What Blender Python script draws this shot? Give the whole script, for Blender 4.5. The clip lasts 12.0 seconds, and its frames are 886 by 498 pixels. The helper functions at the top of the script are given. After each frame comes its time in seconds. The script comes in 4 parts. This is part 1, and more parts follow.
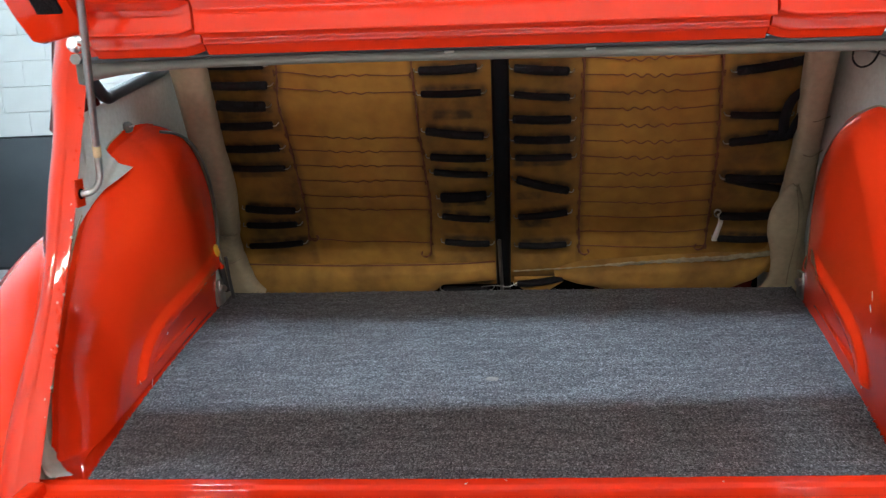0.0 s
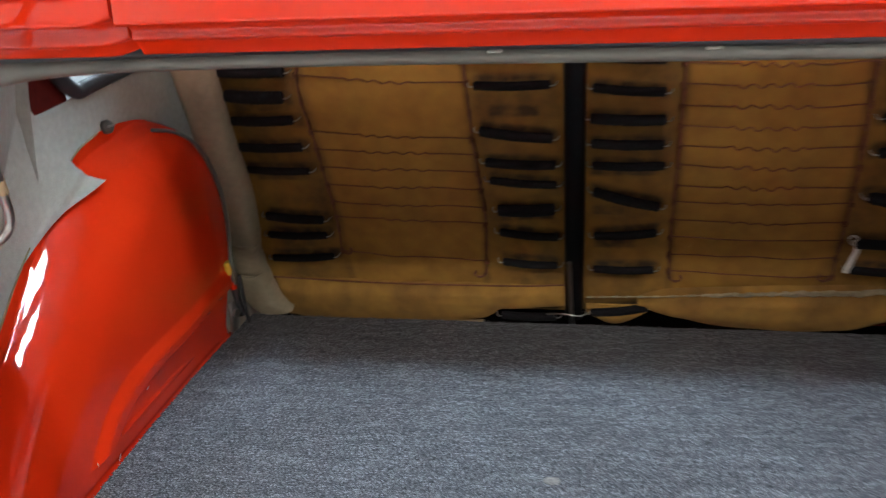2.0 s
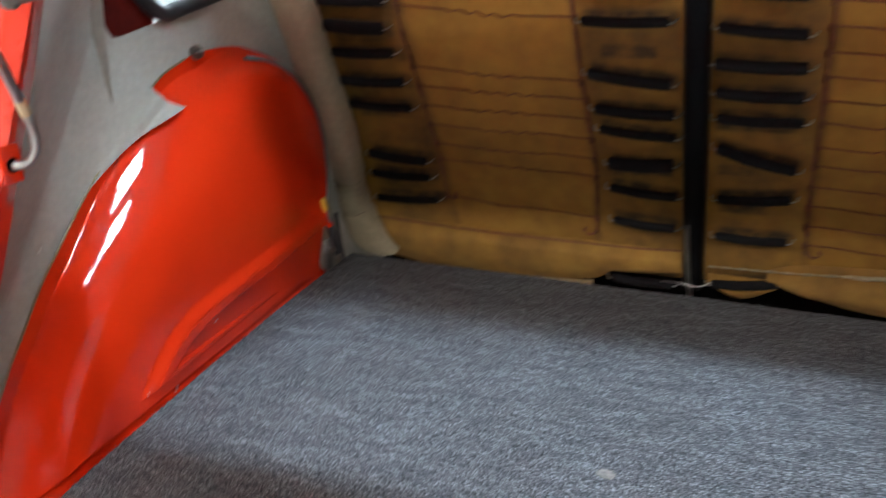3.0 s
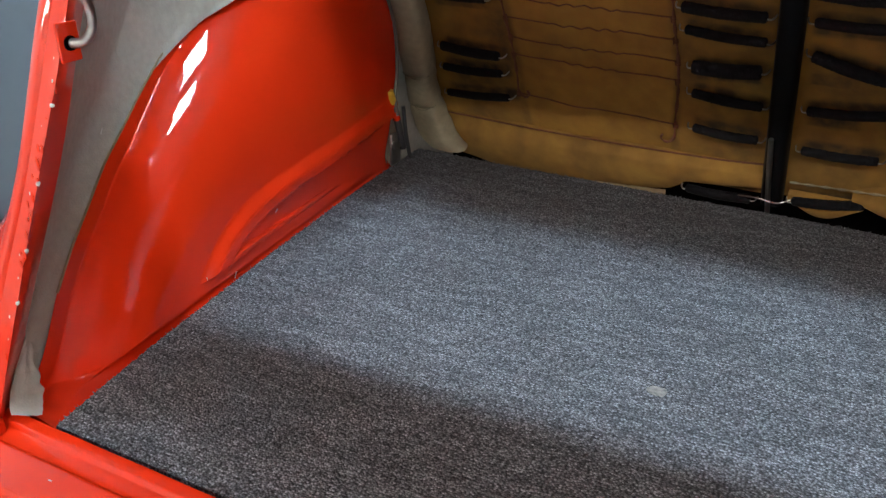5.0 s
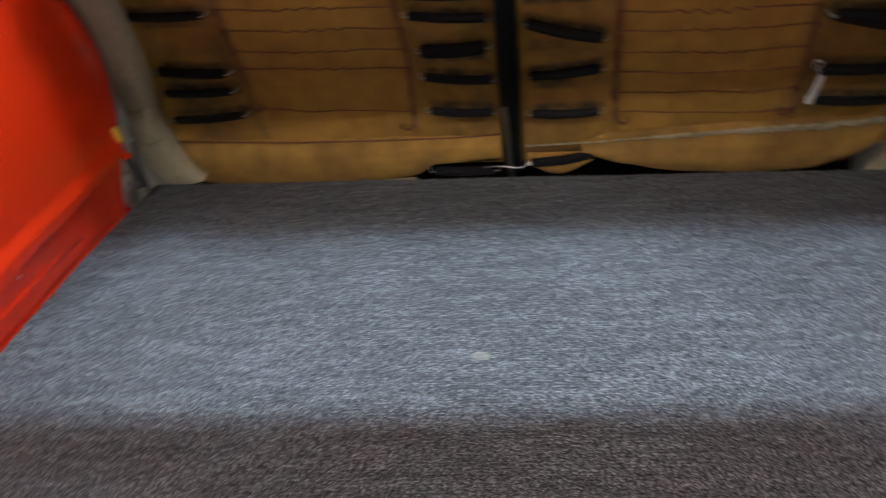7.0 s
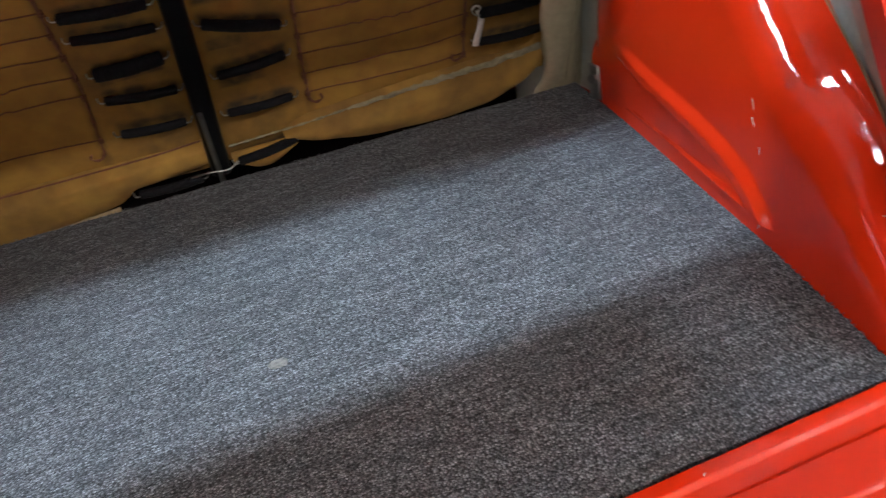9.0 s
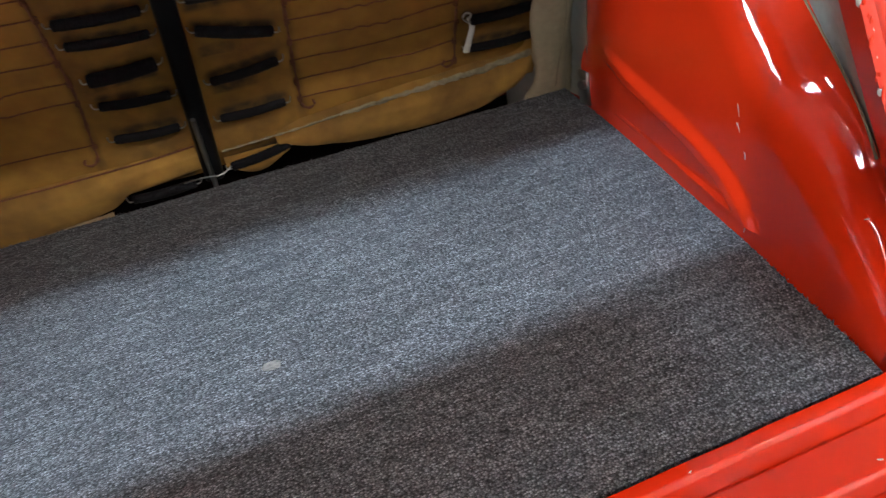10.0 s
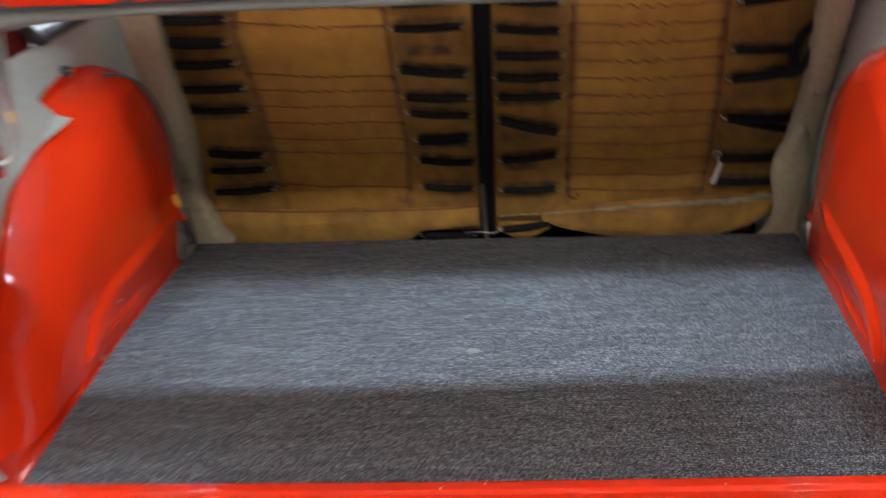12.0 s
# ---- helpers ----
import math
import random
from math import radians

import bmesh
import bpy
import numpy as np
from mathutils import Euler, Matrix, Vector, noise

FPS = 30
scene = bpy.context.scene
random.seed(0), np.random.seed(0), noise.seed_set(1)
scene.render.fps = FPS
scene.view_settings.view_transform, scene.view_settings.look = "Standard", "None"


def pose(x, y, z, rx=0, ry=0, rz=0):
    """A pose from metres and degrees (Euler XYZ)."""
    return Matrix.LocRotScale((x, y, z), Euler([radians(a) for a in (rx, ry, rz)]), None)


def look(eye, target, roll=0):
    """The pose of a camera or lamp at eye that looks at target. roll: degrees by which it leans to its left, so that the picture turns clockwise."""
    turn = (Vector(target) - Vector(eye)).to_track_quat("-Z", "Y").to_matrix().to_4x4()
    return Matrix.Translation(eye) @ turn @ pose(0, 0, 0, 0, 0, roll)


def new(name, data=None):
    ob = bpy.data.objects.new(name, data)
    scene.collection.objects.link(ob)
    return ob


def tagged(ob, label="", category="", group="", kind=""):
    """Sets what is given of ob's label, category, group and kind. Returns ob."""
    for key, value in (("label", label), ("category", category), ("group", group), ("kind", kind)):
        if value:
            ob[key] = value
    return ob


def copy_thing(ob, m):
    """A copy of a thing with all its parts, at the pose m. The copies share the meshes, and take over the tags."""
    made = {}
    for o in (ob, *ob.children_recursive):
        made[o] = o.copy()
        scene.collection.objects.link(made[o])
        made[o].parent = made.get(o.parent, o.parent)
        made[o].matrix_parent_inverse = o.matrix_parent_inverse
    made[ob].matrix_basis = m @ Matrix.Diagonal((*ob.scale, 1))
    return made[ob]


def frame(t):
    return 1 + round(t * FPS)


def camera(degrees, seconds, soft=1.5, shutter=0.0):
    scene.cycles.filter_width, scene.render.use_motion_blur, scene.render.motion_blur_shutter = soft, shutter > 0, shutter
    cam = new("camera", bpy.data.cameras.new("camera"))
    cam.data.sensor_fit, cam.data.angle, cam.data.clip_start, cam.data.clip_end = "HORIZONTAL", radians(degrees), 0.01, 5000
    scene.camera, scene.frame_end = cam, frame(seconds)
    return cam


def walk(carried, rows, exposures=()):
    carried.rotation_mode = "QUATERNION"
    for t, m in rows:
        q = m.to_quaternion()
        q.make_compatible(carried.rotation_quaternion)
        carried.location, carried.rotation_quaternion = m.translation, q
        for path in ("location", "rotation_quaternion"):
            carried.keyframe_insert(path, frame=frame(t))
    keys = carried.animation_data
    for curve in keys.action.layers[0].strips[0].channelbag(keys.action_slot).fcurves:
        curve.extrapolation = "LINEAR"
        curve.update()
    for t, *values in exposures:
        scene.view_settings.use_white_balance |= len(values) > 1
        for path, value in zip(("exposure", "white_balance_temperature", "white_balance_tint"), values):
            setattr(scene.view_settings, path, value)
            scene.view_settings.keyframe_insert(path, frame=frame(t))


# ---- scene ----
cam = camera(55.9, 12.0, soft=1.3, shutter=1.0)
PATH = [
    (0, (0.003, -1.576, 0.996), (-0.124, 0.377, 0.581), -2.7),
    (0.5, (0.022, -1.529, 0.997), (-0.129, 0.421, 0.576), -3.1),
    (1, (0.048, -1.455, 1.005), (-0.158, 0.488, 0.576), -3.4),
    (1.5, (0.035, -1.34, 1.018), (-0.209, 0.593, 0.565), -3.3),
    (2, (0.014, -1.243, 1.034), (-0.291, 0.67, 0.5315), -2.6),
    (2.5, (0.052, -1.174, 1.028), (-0.425, 0.689, 0.4815), -1.9),
    (3, (0.107, -1.124, 1.017), (-0.589, 0.645, 0.396), -1.6),
    (3.5, (0.128, -1.099, 1.012), (-0.707, 0.575, 0.306), -0.8),
    (5.5, (0.107, -1.094, 1.012), (-0.691, 0.521, 0.141), 0.2),
    (6, (0.1, -1.108, 1.012), (-0.56, 0.576, 0.159), -1.7),
    (6.5, (0.073, -1.113, 1.0), (-0.383, 0.645, 0.164), -2.9),
    (7, (0.046, -1.104, 0.982), (-0.171, 0.705, 0.157), -5.0),
    (7.5, (0.03, -1.101, 0.984), (0.019, 0.71, 0.135), -7.8),
    (9.5, (-0.027, -1.103, 1.011), (0.499, 0.557, 0.028), -11.8),
    (10, (-0.024, -1.113, 1.011), (0.478, 0.567, 0.05), -11.4),
    (10.5, (-0.024, -1.138, 1.013), (0.41, 0.589, 0.103), -10.4),
    (11, (-0.022, -1.191, 1.02), (0.272, 0.605, 0.191), -8.3),
    (11.5, (0.004, -1.303, 1.034), (0.067, 0.56, 0.308), -6.2),
    (12, (0.018, -1.445, 1.033), (-0.092, 0.454, 0.416), -3.3),
]
walk(cam, [(t, look(eye, target, roll)) for t, eye, target, roll in PATH], exposures=[(0.0, 0.0), (0.8, 0.0), (1.5, -0.12), (2.1, -0.10), (3.0, 0.12), (3.6, 0.12), (5.5, -0.06), (6.5, 0.0), (7.2, 0.14), (8.4, 0.08), (9.5, 0.02), (11.0, 0.0), (12.0, 0.08)])

# ---------------------------------------------------------------- world and light
world = bpy.data.worlds.new("world")
scene.world = world
world.use_nodes = True
world.node_tree.nodes["Background"].inputs[0].default_value = (0.8, 0.9, 1.0, 1)
world.node_tree.nodes["Background"].inputs[1].default_value = 0.05
TUBE_LIGHT = 65.0           # strength of the ceiling light diffusers
GROUND, CEILING = -0.25, 3.30

# ---------------------------------------------------------------- materials


def material(name, base, rough=0.6, metal=0.0, coat=0.0, tone=None, grain=40.0, mix=0.5, bump=0.0, bump_scale=200.0, bump_dist=0.002, big=3.0):
    """Principled material with two scales of colour variation and a fine relief."""
    m = bpy.data.materials.new(name)
    m.use_nodes = True
    nt = m.node_tree
    p = nt.nodes["Principled BSDF"]
    p.inputs["Roughness"].default_value = rough
    p.inputs["Metallic"].default_value = metal
    p.inputs["Coat Weight"].default_value = coat
    p.inputs["Coat Roughness"].default_value = 0.04
    tc = nt.nodes.new("ShaderNodeTexCoord")
    fine = nt.nodes.new("ShaderNodeTexNoise")
    fine.inputs["Scale"].default_value = grain
    fine.inputs["Detail"].default_value = 6
    wide = nt.nodes.new("ShaderNodeTexNoise")
    wide.inputs["Scale"].default_value = big
    wide.inputs["Detail"].default_value = 4
    add = nt.nodes.new("ShaderNodeMath")
    add.operation = "ADD"
    half = nt.nodes.new("ShaderNodeMath")
    half.operation = "MULTIPLY"
    half.inputs[1].default_value = 0.5
    ramp = nt.nodes.new("ShaderNodeMapRange")
    ramp.inputs[1].default_value, ramp.inputs[2].default_value = 0.32, 0.68
    col = nt.nodes.new("ShaderNodeMix")
    col.data_type = "RGBA"
    dark = tone or tuple(c * (1 - mix) for c in base)
    col.inputs["A"].default_value = (*dark, 1)
    col.inputs["B"].default_value = (*base, 1)
    for n in (fine, wide):
        nt.links.new(tc.outputs["Object"], n.inputs["Vector"])
    nt.links.new(fine.outputs["Fac"], add.inputs[0])
    nt.links.new(wide.outputs["Fac"], add.inputs[1])
    nt.links.new(add.outputs[0], half.inputs[0])
    nt.links.new(half.outputs[0], ramp.inputs[0])
    nt.links.new(ramp.outputs[0], col.inputs["Factor"])
    nt.links.new(col.outputs["Result"], p.inputs["Base Color"])
    if bump:
        rel = nt.nodes.new("ShaderNodeTexNoise")
        rel.inputs["Scale"].default_value = bump_scale
        rel.inputs["Detail"].default_value = 3
        bp = nt.nodes.new("ShaderNodeBump")
        bp.inputs["Strength"].default_value = bump
        bp.inputs["Distance"].default_value = bump_dist
        nt.links.new(tc.outputs["Object"], rel.inputs["Vector"])
        nt.links.new(rel.outputs["Fac"], bp.inputs["Height"])
        nt.links.new(bp.outputs["Normal"], p.inputs["Normal"])
        if coat:
            nt.links.new(bp.outputs["Normal"], p.inputs["Coat Normal"])
    return m


def dull(m, level):
    m.node_tree.nodes["Principled BSDF"].inputs["Specular IOR Level"].default_value = level
    return m


def emitter(name, colour, strength):
    m = bpy.data.materials.new(name)
    m.use_nodes = True
    nt = m.node_tree
    nt.nodes.remove(nt.nodes["Principled BSDF"])
    e = nt.nodes.new("ShaderNodeEmission")
    e.inputs[0].default_value, e.inputs[1].default_value = (*colour, 1), strength
    nt.links.new(e.outputs[0], nt.nodes["Material Output"].inputs[0])
    return m


PAINT = dull(material("red_paint", (0.71, 0.030, 0.006), 0.5, coat=1.0, mix=0.12, grain=14, bump=0.03, bump_scale=14, bump_dist=0.003), 0.0)
PAINT_WORN = dull(material("worn_red_paint", (0.71, 0.030, 0.006), 0.42, coat=0.8, mix=0.15, grain=20, bump=0.06, bump_scale=25, bump_dist=0.003), 0.2)
PAINT_LUMPY = dull(material("lumpy_red_paint", (0.71, 0.030, 0.006), 0.4, coat=1.0, mix=0.12, grain=14, bump=0.55, bump_scale=95, bump_dist=0.003), 0.0)
FELT = material("grey_felt", (0.43, 0.405, 0.350), 0.95, mix=0.24, grain=120, big=6, bump=0.35, bump_scale=500, bump_dist=0.002)
VINYL = material("beige_vinyl", (0.345, 0.292, 0.195), 0.62, mix=0.3, grain=90, big=8, bump=0.3, bump_scale=350, bump_dist=0.001)
RUBBER = dull(material("black_rubber", (0.009, 0.0085, 0.0105), 0.85, mix=0.5, grain=120, bump=0.6, bump_scale=330, bump_dist=0.003), 0.15)
SEAL = material("grey_rubber", (0.128, 0.126, 0.112), 0.48, mix=0.3, grain=50, big=9, bump=0.15, bump_scale=120)
CABLE = material("cable_sheath", (0.13, 0.125, 0.11), 0.6, mix=0.4, grain=60)
DARK_SEAL = material("dark_rubber", (0.035, 0.036, 0.04), 0.4, mix=0.4, grain=60)
BLACK = dull(material("black_lacquer", (0.004, 0.004, 0.005), 0.4, mix=0.5, grain=60, bump=0.1), 0.2)
STEEL = material("worn_steel", (0.42, 0.42, 0.41), 0.38, metal=1.0, mix=0.35, grain=80)
CHROME = material("chrome", (0.75, 0.75, 0.74), 0.15, metal=1.0, mix=0.15, grain=60)
RUST = material("rusty_wire", (0.17, 0.052, 0.022), 0.8, mix=0.6, grain=160)
TAPE = material("paper_tape", (0.62, 0.47, 0.28), 0.7, mix=0.3, grain=90)
PRIMER = dull(material("bare_red_metal", (0.30, 0.014, 0.006), 0.8, mix=0.5, grain=60), 0.0)
# red with shade put into its colour, for quarter panel and frame strip
SHADED_RED = dull(material("shaded_red_metal", (0.10, 0.008, 0.005), 0.8, mix=0.6, grain=60), 0.1)
GLUE = material("dried_glue", (0.30, 0.28, 0.25), 0.8, tone=(0.10, 0.10, 0.10), grain=300, big=150)
LINING = material("old_lining", (0.30, 0.215, 0.115), 0.9, mix=0.45, grain=120, big=20)
CORD = material("dirty_cord", (0.30, 0.25, 0.165), 0.9, mix=0.6, grain=120, big=20)
TAG = material("white_cloth", (0.62, 0.60, 0.55), 0.85, mix=0.3, grain=90)
YELLOW = material("yellow_plastic", (0.65, 0.36, 0.02), 0.5, mix=0.3, grain=90)
# near-black colour standing in for shade in cabin voids and the tab hole
DARK = dull(material("shade_black", (0.004, 0.003, 0.003), 0.9, mix=0.5, grain=40), 0.0)
WALL_WHITE = material("white_wall_paint", (0.66, 0.66, 0.635), 0.6, mix=0.08, grain=10, bump=0.2, bump_scale=60)
WALL_GREY = material("slate_wall_paint", (0.085, 0.095, 0.105), 0.5, mix=0.2, grain=8, bump=0.15, bump_scale=60)
CEILING_GREY = material("grey_ceiling_board", (0.42, 0.42, 0.41), 0.8, mix=0.2, grain=5, bump=0.1, bump_scale=40)
FLOOR = material("pale_floor_paint", (0.74, 0.73, 0.71), 0.35, mix=0.25, grain=6, bump=0.05)
LAMP_WHITE = material("lamp_housing", (0.8, 0.8, 0.8), 0.5, mix=0.05)
GLOW = emitter("cool_fill_diffuser", (0.65, 0.84, 1.0), TUBE_LIGHT * 1.08)
GLOW_NEAR = emitter("bright_cool_diffuser", (0.65, 0.84, 1.0), TUBE_LIGHT * 1.9)
GLOW_WARM = emitter("warm_fill_diffuser", (1.0, 0.95, 0.88), TUBE_LIGHT * 1.42)


def canvas_material():
    """Ochre canvas: weave, blotches, and darker marks round the springs and wires."""
    m = material("ochre_canvas", (0.350, 0.183, 0.026), 0.9, tone=(0.200, 0.098, 0.013), grain=30, big=5, bump=0.35, bump_scale=700, bump_dist=0.0008)
    nt = m.node_tree
    p = nt.nodes["Principled BSDF"]
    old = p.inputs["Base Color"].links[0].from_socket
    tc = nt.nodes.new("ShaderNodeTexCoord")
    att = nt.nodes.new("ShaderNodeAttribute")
    att.attribute_name = "dark_marks"
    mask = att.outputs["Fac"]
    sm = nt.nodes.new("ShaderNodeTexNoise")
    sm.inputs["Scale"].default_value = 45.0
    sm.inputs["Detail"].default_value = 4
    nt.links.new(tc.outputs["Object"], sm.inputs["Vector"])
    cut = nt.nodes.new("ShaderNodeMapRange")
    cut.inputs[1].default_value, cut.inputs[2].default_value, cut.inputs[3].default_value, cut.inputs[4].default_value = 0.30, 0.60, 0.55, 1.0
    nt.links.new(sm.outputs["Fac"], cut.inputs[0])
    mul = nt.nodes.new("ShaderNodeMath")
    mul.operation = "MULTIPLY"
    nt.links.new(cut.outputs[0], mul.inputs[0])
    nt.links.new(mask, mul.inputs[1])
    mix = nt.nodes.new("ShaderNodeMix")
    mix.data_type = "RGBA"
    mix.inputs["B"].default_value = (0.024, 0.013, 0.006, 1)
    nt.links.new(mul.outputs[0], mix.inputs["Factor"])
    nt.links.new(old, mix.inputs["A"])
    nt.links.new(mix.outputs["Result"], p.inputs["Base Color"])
    return m


CANVAS = canvas_material()
CANVAS_ROLL = material("pale_canvas", (0.31, 0.166, 0.027), 0.88, tone=(0.13, 0.062, 0.010), grain=25, big=9, bump=0.4, bump_scale=300, bump_dist=0.001)


def carpet_material():
    """Loop pile: every loop has its own grey, with dark gaps between and faint rows."""
    m = bpy.data.materials.new("loop_pile")
    m.use_nodes = True
    nt = m.node_tree
    p = nt.nodes["Principled BSDF"]
    p.inputs["Roughness"].default_value = 0.95
    p.inputs["Specular IOR Level"].default_value = 0.2
    tc = nt.nodes.new("ShaderNodeTexCoord")

    def scaled(v):
        n = nt.nodes.new("ShaderNodeMapping")
        n.inputs["Scale"].default_value = v
        nt.links.new(tc.outputs["Object"], n.inputs["Vector"])
        return n.outputs[0]
    vor = nt.nodes.new("ShaderNodeTexVoronoi")
    vor.inputs["Scale"].default_value = 1.0
    nt.links.new(scaled((455, 560, 455)), vor.inputs["Vector"])
    rows = nt.nodes.new("ShaderNodeTexNoise")
    rows.inputs["Scale"].default_value = 1.0
    rows.inputs["Detail"].default_value = 4
    nt.links.new(scaled((14, 75, 14)), rows.inputs["Vector"])
    wide = nt.nodes.new("ShaderNodeTexNoise")
    wide.inputs["Scale"].default_value = 5.0
    nt.links.new(tc.outputs["Object"], wide.inputs["Vector"])
    sep = nt.nodes.new("ShaderNodeSeparateColor")
    nt.links.new(vor.outputs["Color"], sep.inputs[0])

    def math_node(op, a, b):
        n = nt.nodes.new("ShaderNodeMath")
        n.operation = op
        for i, s in enumerate((a, b)):
            if isinstance(s, float):
                n.inputs[i].default_value = s
            else:
                nt.links.new(s, n.inputs[i])
        return n.outputs[0]
    tone = math_node("ADD", sep.outputs[0], math_node("MULTIPLY", math_node("SUBTRACT", rows.outputs["Fac"], 0.5), 0.85))
    fine = nt.nodes.new("ShaderNodeTexNoise")
    fine.inputs["Scale"].default_value = 1.0
    fine.inputs["Detail"].default_value = 2
    nt.links.new(scaled((48, 400, 48)), fine.inputs["Vector"])
    tone = math_node("ADD", tone, math_node("MULTIPLY", math_node("SUBTRACT", fine.outputs["Fac"], 0.5), 0.85))
    tone = math_node("ADD", tone, math_node("MULTIPLY", math_node("SUBTRACT", wide.outputs["Fac"], 0.5), 0.25))
    ramp = nt.nodes.new("ShaderNodeValToRGB")
    e = ramp.color_ramp.elements
    e[0].position, e[0].color = 0.0, (0.088, 0.092, 0.101, 1)
    e[1].position, e[1].color = 1.0, (0.32, 0.332, 0.362, 1)
    for pos, c in ((0.40, (0.130, 0.135, 0.147, 1)), (0.65, (0.178, 0.185, 0.199, 1)), (0.85, (0.243, 0.252, 0.272, 1))):
        k = e.new(pos)
        k.color = c
    nt.links.new(tone, ramp.inputs[0])
    gap = nt.nodes.new("ShaderNodeMapRange")
    gap.inputs[1].default_value, gap.inputs[2].default_value, gap.inputs[3].default_value, gap.inputs[4].default_value = 0.20, 0.74, 1.24, 0.32
    nt.links.new(vor.outputs["Distance"], gap.inputs[0])
    axes = nt.nodes.new("ShaderNodeSeparateXYZ")
    nt.links.new(tc.outputs["Object"], axes.inputs[0])
    ripple = math_node("SINE", math_node("ADD", math_node("MULTIPLY", axes.outputs[1], 1480.0), math_node("MULTIPLY", rows.outputs["Fac"], 9.0)), 0.0)
    furrow = math_node("ADD", math_node("MULTIPLY", ripple, 0.14), 1.0)
    mul = nt.nodes.new("ShaderNodeMix")
    mul.data_type, mul.blend_type = "RGBA", "MULTIPLY"
    mul.inputs["Factor"].default_value = 1.0
    nt.links.new(ramp.outputs[0], mul.inputs["A"])
    nt.links.new(math_node("MULTIPLY", gap.outputs[0], furrow), mul.inputs["B"])
    nt.links.new(mul.outputs["Result"], p.inputs["Base Color"])
    bp = nt.nodes.new("ShaderNodeBump")
    bp.invert = True
    bp.inputs["Strength"].default_value = 0.9
    bp.inputs["Distance"].default_value = 0.003
    nt.links.new(vor.outputs["Distance"], bp.inputs["Height"])
    nt.links.new(bp.outputs["Normal"], p.inputs["Normal"])
    return m


CARPET = carpet_material()

# ---------------------------------------------------------------- mesh helpers


def thing(name, base, label, category, group="", kind=""):
    ob = new(name)
    ob.location = base
    ob.empty_display_size = 0.1
    return tagged(ob, label, category, group, kind)


def part(name, bm, mat, parent=None, label="", smooth=True):
    """One mesh object from a bmesh in world places, under a thing or a part."""
    bmesh.ops.recalc_face_normals(bm, faces=bm.faces)
    me = bpy.data.meshes.new(name)
    bm.to_mesh(me)
    bm.free()
    if smooth:
        me.shade_smooth()
        me.set_sharp_from_angle(angle=radians(48))
    me.materials.append(mat)
    ob = new(name, me)
    if parent:
        ob.parent = parent
        if parent.type == "EMPTY":
            ob.matrix_parent_inverse = Matrix.Translation(-parent.location)
    if label:
        ob["label"] = label
    return ob


def spline(pts, n):
    """n points along a Catmull-Rom curve through pts (any dimension)."""
    P = np.array(pts, float)
    P = np.vstack([2 * P[0] - P[1], P, 2 * P[-1] - P[-2]])
    out = []
    for k in range(n):
        s = k / (n - 1) * (len(P) - 3)
        i = min(int(s), len(P) - 4)
        u = s - i
        a, b, c, d = P[i:i + 4]
        out.append(0.5 * (2 * b + (c - a) * u + (2 * a - 5 * b + 4 * c - d) * u * u + (3 * b - a - 3 * c + d) * u ** 3))
    return np.array(out)


def tube(pts, radius, seg=10, n=None, flat=1.0, up=(0, 0, 1), bm=None):
    """Swept tube; radius a number or a function of 0..1; flat squeezes it along the second axis."""
    bm = bm or bmesh.new()
    P = spline(pts, n or len(pts) * 6)
    rings = []
    for i, p in enumerate(P):
        t = Vector(P[min(i + 1, len(P) - 1)] - P[max(i - 1, 0)]).normalized()
        a = t.cross(Vector(up))
        if a.length < 1e-4:
            a = t.cross(Vector((1, 0.2, 0)))
        a.normalize()
        b = a.cross(t)
        r = radius(i / (len(P) - 1)) if callable(radius) else radius
        rings.append([bm.verts.new(Vector(p) + r * (math.cos(k / seg * 6.28318) * a + flat * math.sin(k / seg * 6.28318) * b)) for k in range(seg)])
    for r0, r1 in zip(rings, rings[1:]):
        for k in range(seg):
            bm.faces.new((r0[k], r0[(k + 1) % seg], r1[(k + 1) % seg], r1[k]))
    bm.faces.new(rings[0][::-1])
    bm.faces.new(rings[-1])
    return bm


def box(lo, hi, bevel=0.0, seg=2, bm=None):
    bm = bm or bmesh.new()
    made = bmesh.ops.create_cube(bm, size=1.0)["verts"]
    lo, hi = Vector(lo), Vector(hi)
    for v in made:
        v.co = Vector(((lo[i] + hi[i]) / 2 + v.co[i] * (hi[i] - lo[i]) for i in range(3)))
    if bevel:
        edges = {e for v in made for e in v.link_edges}
        bmesh.ops.bevel(bm, geom=list(edges), offset=bevel, segments=seg, affect="EDGES", profile=0.5)
    return bm


def sheet(fn, nu, nv, thick, direction):
    """Closed sheet: fn(u, v) gives places for u, v in 0..1; the back lies at direction * thick."""
    bm = bmesh.new()
    d = Vector(direction).normalized() * thick
    front, back = [], []
    for i in range(nu + 1):
        row = [Vector(fn(i / nu, j / nv)) for j in range(nv + 1)]
        front.append([bm.verts.new(p) for p in row])
        back.append([bm.verts.new(p + d) for p in row])
    for i in range(nu):
        for j in range(nv):
            bm.faces.new((front[i][j], front[i + 1][j], front[i + 1][j + 1], front[i][j + 1]))
            bm.faces.new((back[i][j], back[i][j + 1], back[i + 1][j + 1], back[i + 1][j]))
    for i in range(nu):
        for j in (0, nv):
            bm.faces.new((front[i][j], front[i + 1][j], back[i + 1][j], back[i][j]))
    for j in range(nv):
        for i in (0, nu):
            bm.faces.new((front[i][j], front[i][j + 1], back[i][j + 1], back[i][j]))
    return bm


